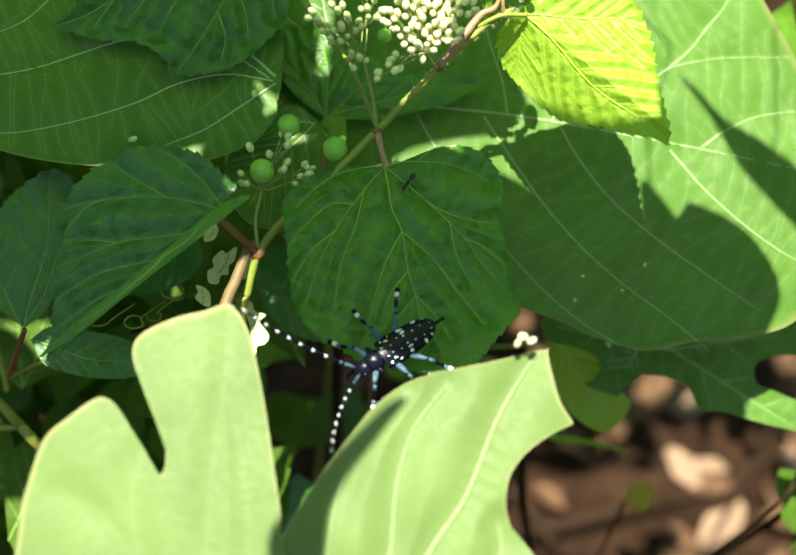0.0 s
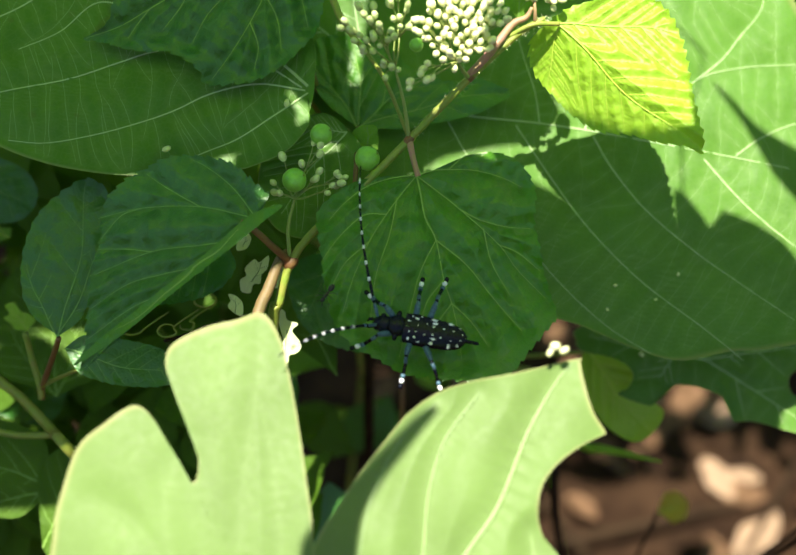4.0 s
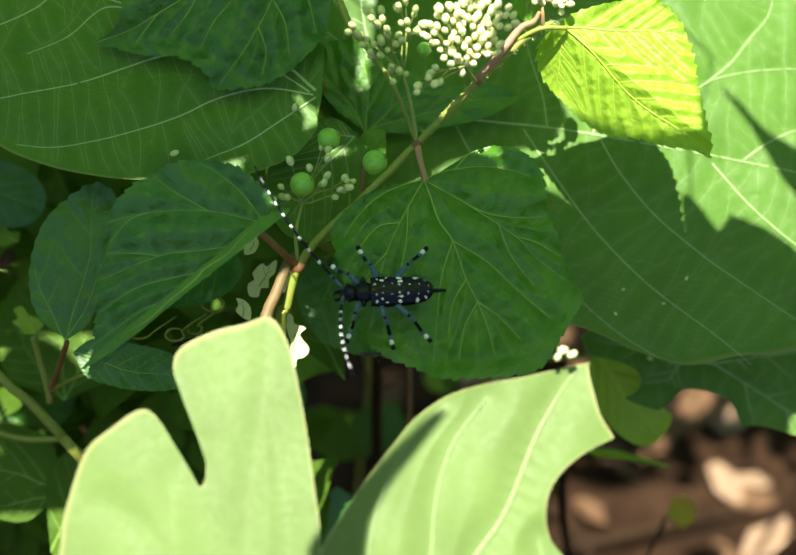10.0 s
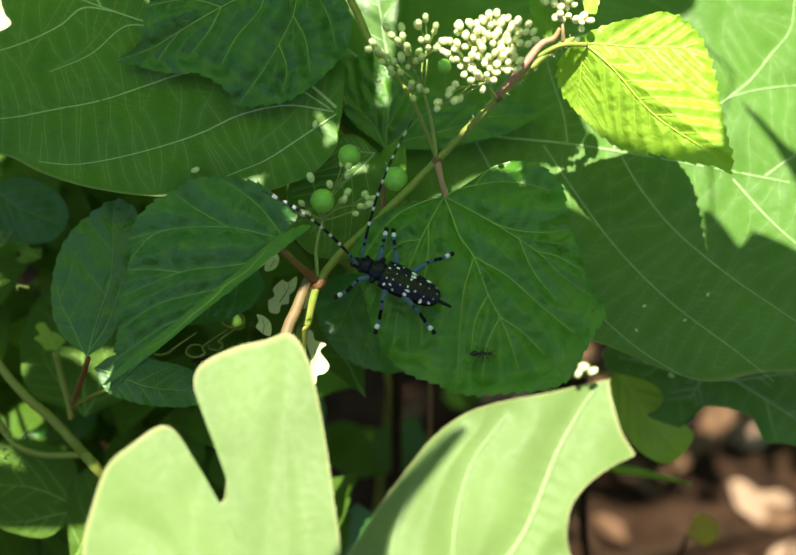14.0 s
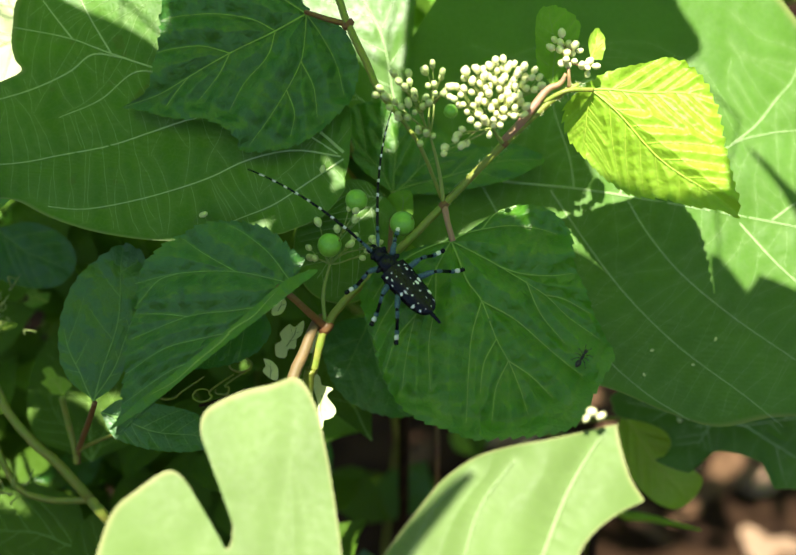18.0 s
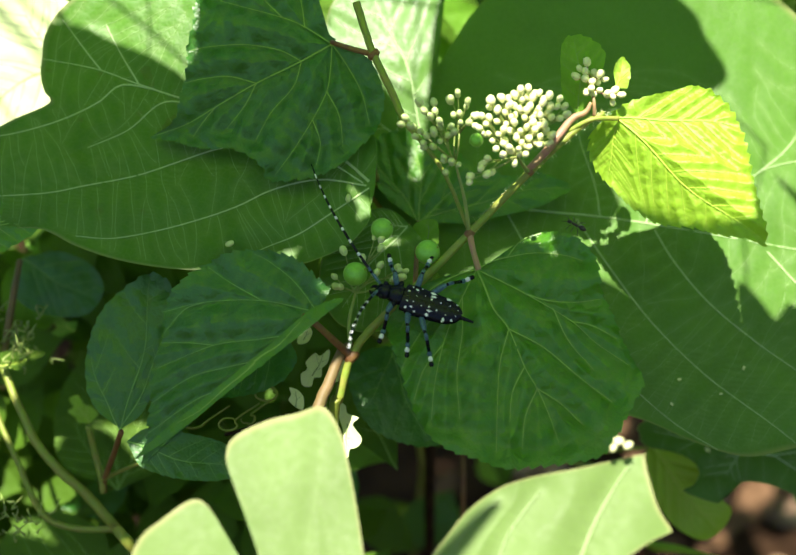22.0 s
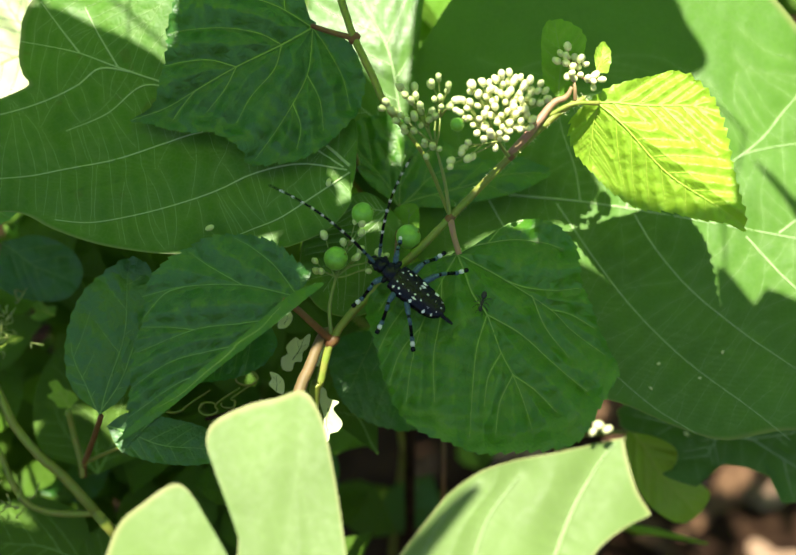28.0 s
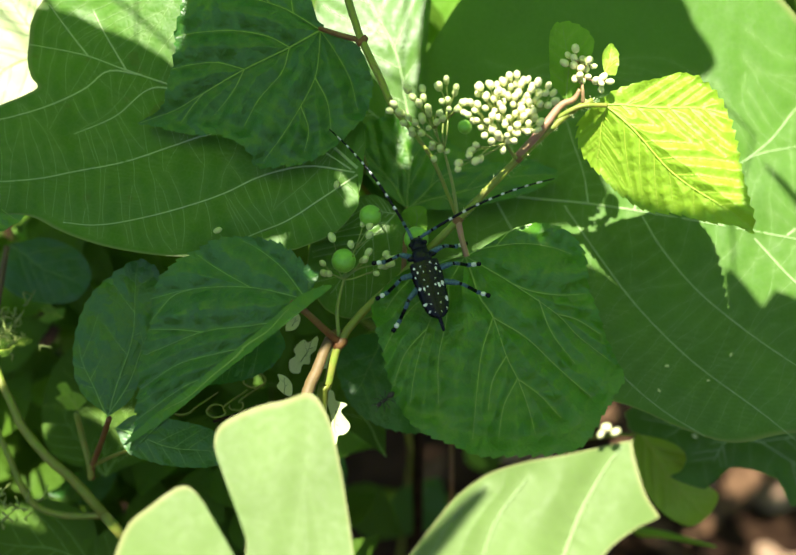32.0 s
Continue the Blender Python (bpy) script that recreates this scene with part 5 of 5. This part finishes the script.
stalk("petiole", [(-120.5, -52.3, -48.0), (-119.6, -47.5, -46.0), (-112.1, -37.1, -30.0), (-105.2, -28.2, -13.0)], [1.2, 0.9], M_STEM_RED, herb)
stalk("petiole", [(-120.9, -47.9, -46.0), (-113.0, -44.2, -40.0), (-100.4, -39.1, -20.0)], [0.8, 0.6], M_STEM, herb)
stalk("petiole", [(-159.2, -7.9, -52.0), (-158.4, 10.2, -56.0), (-156.3, 32.1, -60.0)], [1.2, 1.4, 1.0], M_TAN, herb)
# the whole leaf is lime: a patch of sunlight painted as colour
leaf(herb, "leaf", M_YOUNG, V_YOUNG, (-129.1, -28.5, -60.0), (0.1, 0),
     [(3.1, 3.0), (0.8, 6.0), (-2.3, 7.1), (-5.0, 10.2), (-8.1, 8.9), (-6.5, 5.9), (-8.8, 4.4), (-5.8, 2.2), (-3.5, -0.0)],
     [(-6.2, 7.8)], quilt=0.3, seed=51, rings=8, sectors=60, side=0.3, width=0.4, label="small lime leaf painted to stand for a sunlit patch")
# a fleck of sun, painted as a brighter leaf
leaf(herb, "leaf", M_HERB_PAINTED_LIT, V_YOUNG, (-138.0, 5.5, -70.0), (0.1, 0),
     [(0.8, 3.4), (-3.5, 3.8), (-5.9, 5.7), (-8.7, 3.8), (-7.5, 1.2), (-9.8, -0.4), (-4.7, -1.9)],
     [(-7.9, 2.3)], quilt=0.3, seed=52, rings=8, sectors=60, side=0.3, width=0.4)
leaf(herb, "leaf", M_HERB, V_YOUNG, (-159.0, -7.7, -44.0), (0, 0),
     [(0.9, 4.5), (7.2, 6.3), (18.0, 5.4), (13.5, 1.8), (7.2, -0.9)],
     [(16.5, 5.0)], quilt=0.3, seed=53, rings=8, sectors=60, side=0.3, width=0.4)
leaf(herb, "leaf", M_VINE_DARK, V_DARK, (-159.0, 33.4, -70.0), (0, -0.1),
     [(9.5, 2.3), (24.8, -1.5), (31.8, -11.1), (27.3, -20.6), (16.0, -22.5), (2.5, -18.7), (-3.5, -9.2)],
     [(27.1, -14.9)], quilt=0.5, seed=54, rings=10, sectors=80, side=0.2, width=0.5)
leaf(herb, "leaf", M_HERB, V_VINE, (-118.2, -86.3, -60.0), (0, -0.2),
     [(-4.5, 14.5), (-18.2, 23.6), (-33.3, 23.6), (-43.9, 14.5), (-41.0, 0.0), (-27.4, -8.9), (-10.7, -8.9)],
     [(-39.8, 9.0), (-31.3, -5.4)], quilt=0.6, seed=55, rings=14, sectors=90, side=0.2, width=0.5)
leaf(herb, "leaf", M_HERB, V_VINE, (-122.5, -107.5, -55.0), (0, -0.2),
     [(-3.1, 23.1), (5.5, 35.8), (16.9, 32.1), (21.5, 14.2), (18.7, -5.3), (6.0, -8.8)],
     [(11.3, 32.1)], quilt=0.6, seed=56, rings=14, sectors=90, side=0.2, width=0.5)
leaf(herb, "leaf", M_HERB, V_VINE, (-122.2, -54.5, -75.0), (0, -0.2),
     [(-17.7, 5.7), (-26.4, 20.9), (-23.7, 40.2), (-10.6, 52.0), (7.5, 44.1), (14.3, 24.7), (13.2, 5.7)],
     [(-10.3, 46.1), (-18.8, 24.7), (8.1, 32.5)], quilt=0.6, seed=57, rings=14, sectors=90, side=0.2, width=0.5)
# leaf fragments round the stem, sunlight painted in by their pale colour
leaf(herb, "leaf", M_PAINTED_SUN, V_FORE, (-42.8, -9.9, -20.0), (0.1, 0),
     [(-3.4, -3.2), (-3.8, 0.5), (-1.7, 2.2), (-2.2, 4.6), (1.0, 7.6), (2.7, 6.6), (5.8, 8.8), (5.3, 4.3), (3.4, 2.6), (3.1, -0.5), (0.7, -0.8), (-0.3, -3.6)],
     [(3.9, 7.3)], quilt=0.4, seed=58, rings=8, sectors=60, side=0.35, width=0.4, label="leaf behind the stem, painted pale to look sunlit")
leaf(herb, "leaf", M_PAINTED_SUN, V_FORE, (-47.1, -20.1, -10.0), (0, 0),
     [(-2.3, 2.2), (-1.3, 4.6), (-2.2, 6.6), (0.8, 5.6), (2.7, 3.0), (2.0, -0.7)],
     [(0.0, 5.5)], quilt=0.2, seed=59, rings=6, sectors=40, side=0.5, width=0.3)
leaf(herb, "leaf", M_PAINTED_SUN, V_FORE, (-30.6, -25.7, -16.0), (0.2, 0),
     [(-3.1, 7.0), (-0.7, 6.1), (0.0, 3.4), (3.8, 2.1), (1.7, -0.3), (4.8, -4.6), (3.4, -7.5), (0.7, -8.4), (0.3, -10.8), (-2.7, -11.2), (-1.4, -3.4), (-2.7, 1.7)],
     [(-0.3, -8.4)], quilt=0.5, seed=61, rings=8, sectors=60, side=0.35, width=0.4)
leaf(herb, "leaf", M_PAINTED_SUN, V_FORE, (-33.1, -11.5, -18.0), (0, 0),
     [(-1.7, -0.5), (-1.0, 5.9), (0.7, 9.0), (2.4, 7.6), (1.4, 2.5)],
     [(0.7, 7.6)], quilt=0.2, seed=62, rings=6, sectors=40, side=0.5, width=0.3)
leaf(herb, "leaf", M_PAINTED_SUN, V_FORE, (-45.5, 2.0, -18.0), (0, 0),
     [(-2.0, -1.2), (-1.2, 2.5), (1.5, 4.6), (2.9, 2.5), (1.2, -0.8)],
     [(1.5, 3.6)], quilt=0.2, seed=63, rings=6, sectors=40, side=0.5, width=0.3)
leaf(herb, "leaf", M_HERB, V_VINE, (-15.7, -45.5, -62.0), (0, -0.2),
     [(-11.3, 9.2), (-19.0, 16.6), (-17.2, 26.0), (-7.8, 27.9), (-0.1, 18.5)],
     [(-15.3, 22.3)], quilt=0.5, seed=64, rings=10, sectors=70, side=0.25, width=0.5)
# sunlit bit by the berries, its light painted with the brighter green
leaf(herb, "leaf", M_HERB_PAINTED_LIT, V_FORE, (-4.1, 35.7, -26.0), (0, 0),
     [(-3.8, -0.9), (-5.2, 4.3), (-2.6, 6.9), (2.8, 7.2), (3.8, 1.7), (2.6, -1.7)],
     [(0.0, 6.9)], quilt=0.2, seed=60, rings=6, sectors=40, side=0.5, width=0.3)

for c, n in (((-149.1, -1.4, -44.0), 26), ((-152.2, -59.3, -40.0), 22), ((-153.9, 4.9, -50.0), 16)):
    hr = np.random.RandomState(n)
    for k in range(n):
        q = np.array(c) + hr.normal(0, (4.5, 3.2, 3), 3)
        v, f = tube(smooth_line([q, q + hr.normal(0, 1.6, 3), q + hr.normal(0, 2.2, 3) + (0, 1.5, 0)], 6) * MM, [0.3 * MM, 0.4 * MM, 0.2 * MM], 5)
        mesh_ob("seed_tip", v, f, M_BUD_STALK, herb)

# ---- the ground's litter ----
lrng = np.random.RandomState(9)
for k in range(130):
    vv, ff = [], []
    ln, wd, curl = lrng.uniform(0.03, 0.07), lrng.uniform(0.35, 0.55), lrng.uniform(0.1, 0.5)
    for i in range(9):
        t = i / 8
        h = wd * math.sin(math.pi * min(1, t * 0.93 + 0.05)) ** 0.8
        for j in range(5):
            y = (j / 2 - 1) * h
            vv.append(((t - 0.5) * ln, y * ln * 0.6, ln * (curl * (y * y) * 0.9 + 0.25 * curl * (t - 0.5) ** 2 + 0.03 * math.sin(i * 1.7 + j * 2 + k))))
    for i in range(8):
        for j in range(4):
            a = i * 5 + j
            ff.append((a, a + 5, a + 6, a + 1))
    ob = mesh_ob("dry_leaf", vv, ff, M_LITTER_PALE if k % 4 == 1 else M_LITTER)
    ob.location = (lrng.uniform(0.0, 0.5), lrng.uniform(0.1, 0.65), 0.012 + lrng.uniform(0, 0.01))
    ob.rotation_euler = (lrng.uniform(-0.5, 0.5), lrng.uniform(-0.4, 0.4), lrng.uniform(0, 6.28))
    tagged(ob, "curled brown dry leaf lying on the soil", "dry leaf", "litter on the ground")
for k in range(9):
    a = Vector((lrng.uniform(0, 0.5), lrng.uniform(0.15, 0.7), 0.02))
    d = Vector((lrng.uniform(-1, 1), lrng.uniform(-1, 1), 0)).normalized() * lrng.uniform(0.08, 0.2)
    v, f = tube(smooth_line([a - d, a + Vector((0.01, 0, 0.005)), a + d], 10), [0.004, 0.003, 0.0015], 7)
    tagged(mesh_ob("twig", v, f, M_WOOD), "thin brown twig lying on the soil", "twig", "litter on the ground")
sprout = thing("grass_tuft", "thin green blades and round leaves near the ground", "herb")
SPROUT_FOOT = tuple(PLAN.inverted() @ Vector((0.16, 0.2, -0.01)) / MM)
stalk("stem", [SPROUT_FOOT, (84.4, -130.5, -190.0), (80.1, -85.7, -150.0), (80.4, -68.8, -140.0)], [2.2, 2.0, 1.5], M_WOOD, sprout, "", 20, 7)
stalk("blade", [SPROUT_FOOT, (75.2, -92.4, -150.0), (89.0, -82.0, -120.0), (115.8, -86.0, -110.0)], [1.2, 1.6, 2.2, 0.5], M_YOUNG, sprout, "green grass blade", 24, 5)
low = []
for k in range(11):
    x, y = lrng.uniform(1650, 1800), lrng.uniform(930, 1180)
    low.append((((x - 784) * 0.21, -(y - 547) * 0.21, lrng.uniform(-140, -110)), lrng.uniform(11, 18), lrng.uniform(0, 6.28), lrng.uniform(-0.6, 0.2), lrng.uniform(-0.4, 0.4)))
scatter("leaf_mass", low, (0.02, 0.3, 0.42, 0.45, 0.42, 0.34, 0.2, 0.02), M_HERB, sprout)
for p in low[::2]:
    c = p[0]
    stalk("petiole", [SPROUT_FOOT, (c[0] * 0.9, c[1] - 40, c[2] - 30), c], [1.2, 1.0, 0.7], M_WOOD, sprout, "", 16, 6)
# a yellowed leaf held up by a twig
leaf(sprout, "leaf", M_TAN_LEAF, V_YOUNG, (130.2, -121.7, -180.0), (0.1, -0.2),
     [(2.6, 6.2), (8.5, 9.7), (14.1, 5.3), (13.1, -1.5), (6.0, -4.4)],
     [(12.4, 4.1)], quilt=0.3, seed=95, rings=8, sectors=48, side=0.3, width=0.4, label="small yellowed leaf")
stalk("petiole", [SPROUT_FOOT, (128.6, -140.1, -200.0), (130.2, -121.7, -180.0)], [1.0, 0.8], M_WOOD, sprout, "", 14, 6)

# ---- what moves ----
LEAF_TILT = Matrix.Rotation(-math.atan(0.35), 4, "X")
LEAF_BASE = Vector((12.3, 24.2, 0.0)) * MM


def on_leaf(u, v, lift, heading):
    """A pose on the middle leaf's plane: u right, v up from the leaf's base in the plane (mm), lift off it."""
    return PLAN @ Matrix.Translation((0, LEAF_BASE.y, 0)) @ LEAF_TILT @ pose(u * MM, v * MM, lift * MM, 0, 0, heading)


def motions():
    # the middle leaf swings as the beetle climbs
    turns = [(0, -11.3), (1.5, -11.2), (3, -10.8), (4.5, -8.5), (6, -5.5), (7.5, -3), (9, -1.7), (11, -0.8), (13, 0), (15, -0.6), (17, -1), (19, 1.7), (23, 1.5), (26, 0.5), (29, -1), (32, -2)]
    walk(CENTRE, [(t, Matrix.Translation(LEAF_BASE) @ pose(0, 0, 0, 0, 0, a)) for t, a in turns])
    beetle_rows = [
    (0, 13.4, -61.0, -147.3), (0.5, 15.2, -60.2, -151.0), (1, 14.9, -59.4, -155.6), (2, 13.1, -57.7, -162.7),
    (3, 13.2, -54.0, -181.1), (6, 5.5, -48.2, -197.3), (7, 4.1, -42.7, -192.0), (8, 0.8, -40.7, -191.3),
    (9, 0.5, -39.8, -185.6), (10, -0.8, -38.7, -177.7), (11, -3.1, -36.4, -182.3), (12, -4.6, -33.1, -191.7),
    (13, -3.5, -31.6, -197.8), (14, -3.4, -29.5, -207.0), (17, -3.8, -18.7, -226.7), (18, -4.2, -14.6, -229.8),
    (19, -6.5, -12.5, -220.0), (20, -6.2, -10.7, -217.2), (21, -7.1, -12.6, -207.5), (22, -7.3, -12.7, -200.4),
    (23, -6.6, -14.2, -200.9), (24, -6.5, -13.6, -199.2), (25, -6.3, -13.9, -199.8), (27.5, -5.2, -13.2, -214.2),
    (28, -4.3, -12.5, -221.7), (29, -2.5, -11.9, -230.2), (29.5, -2.0, -11.9, -234.2), (30, -1.3, -10.9, -243.1),
    (30.5, -0.8, -10.5, -247.6), (31, -1.2, -9.7, -251.1), (32, -0.3, -8.3, -254.3)]
    walk(beetle, [(t, on_leaf(u, v, 0.5, h)) for t, u, v, h in beetle_rows])
    right = [
    (0, -52, 39), (0.5, -74, 31), (1, -129, 44), (2, -143, 39), (3, -98, 7), (6, -45, 29),
    (7, -39, 34), (8, -46, 27), (9, -29, 46), (10, -51, 35), (11, -50, 49), (12, -45, 55),
    (13, -42, 63), (14, -89, 40), (17, -59, 4), (18, -45, 4), (19, -38, 4), (20, -31, 32),
    (21, -23, 38), (22, -40, 4), (23, -40, 25), (24, -52, 11), (25, -52, 21), (27.5, -59, 60),
    (28, -87, 68), (29, -89, 20), (29.5, -79, 4), (30, -87, 30), (30.5, -97, 55), (31, -103, 54),
    (32, -91, 25)]
    left = [
    (0, 43, 46), (0.5, 17, 50), (1, 11, 56), (2, 15, 50), (3, 52, 45), (6, 34, 51),
    (7, 38, 50), (8, 54, 57), (9, 104, 45), (10, 95, 45), (11, 70, 54), (12, 33, 68),
    (13, -10, 68), (14, 9, 55), (17, 21, 22), (18, 24, 28), (19, 63, 16), (20, 24, 44),
    (21, 69, 68), (22, 100, 45), (23, 70, 61), (24, 58, 38), (25, 60, 38), (27.5, 31, 40),
    (28, 23, 48), (29, 17, 52), (29.5, 10, 56), (30, 14, 56), (30.5, 22, 35), (31, 27, 25),
    (32, 20, 4)]
    for ob, rows, s in ((FEELER_RIGHT, right, -1), (FEELER_LEFT, left, 1)):
        walk(ob, [(t, pose(12.6 * MM, s * 1.3 * MM, 5.4 * MM, 0, 0, az) @ pose(0, 0, 0, 0, -el, 0)) for t, az, el in rows])
    # how far each leg is swung from the way ahead: fore, middle and hind leg on the right, then on the left
    times = [0, 3, 6, 9, 13, 19, 23, 28, 32]
    hips = [(7, -2, [-60, -50, -37, -37, -67, -52, -60, -60, -85]), (1.5, -3, [-87, -80, -81, -67, -64, -103, -88, -100, -95]),
            (-2.5, -3, [-129, -115, -103, -142, -113, -120, -137, -118, -121]), (7, 2, [50, 50, 15, 77, 32, 95, 88, 80, 75]),
            (1.5, 3, [100, 95, 45, 100, 110, 112, 105, 105, 102]), (-2.5, 3, [130, 130, 130, 124, 150, 136, 116, 138, 132])]
    for k, (x, y, swings) in enumerate(hips):
        rows, t = [], 0.0
        while t <= 32.01:
            i = max(j for j in range(9) if times[j] <= t)
            part = (t - times[i]) / (times[min(8, i + 1)] - times[i] or 1)
            step = (11 if t < 18 else 3) * math.sin(part * math.pi * 4) * (1 if k % 2 else -1)
            rows.append((t, pose(x * MM, y * MM, 3.0 * MM, 0, 0, float(np.interp(t, times, swings)) + step)))
            t += 0.5
        walk(LEGS[k], rows)
    ant_rows = [
    (0, 19.3, -5.7, 1.0, -126), (1, 6.8, -23.1, 1.0, -140), (2, -14.2, -34.1, 1.0, -142), (3, -14.4, -39.8, 1.0, -135),
    (6, -19.1, -39.1, 1.0, -99), (7.5, -16.0, -49.4, -5.0, -62), (9.5, -9.6, -57.4, -5.0, -6), (11, 5.1, -51.8, -5.0, 12),
    (14, 22.8, -50.6, -5.0, -1), (17, 41.6, -52.5, -5.0, 45), (19, 56.5, -16.2, 1.0, 75), (20, 54.3, -5.2, 1.0, 104),
    (21, 51.0, 5.5, 1.0, 118), (22, 43.9, 14.4, 1.0, 148), (23, 36.9, 14.4, 1.0, 195), (24, 35.6, 12.2, 1.0, 228),
    (25, 29.5, 6.3, 1.0, 239), (27.5, 19.2, -15.4, 1.0, 246), (28, 19.3, -16.7, 1.0, 254), (29, 15.0, -29.9, 1.0, 226),
    (29.5, 6.8, -29.9, 1.0, 192), (30, 2.9, -32.4, 1.0, 225), (30.5, -0.6, -37.4, 1.0, 227), (31, -6.4, -42.2, 1.0, 220),
    (32, -12.9, -47.7, 1.0, 220)]
    walk(ant, [(t, on_leaf(u, v, lift, h)) for t, u, v, lift, h in ant_rows])


motions()
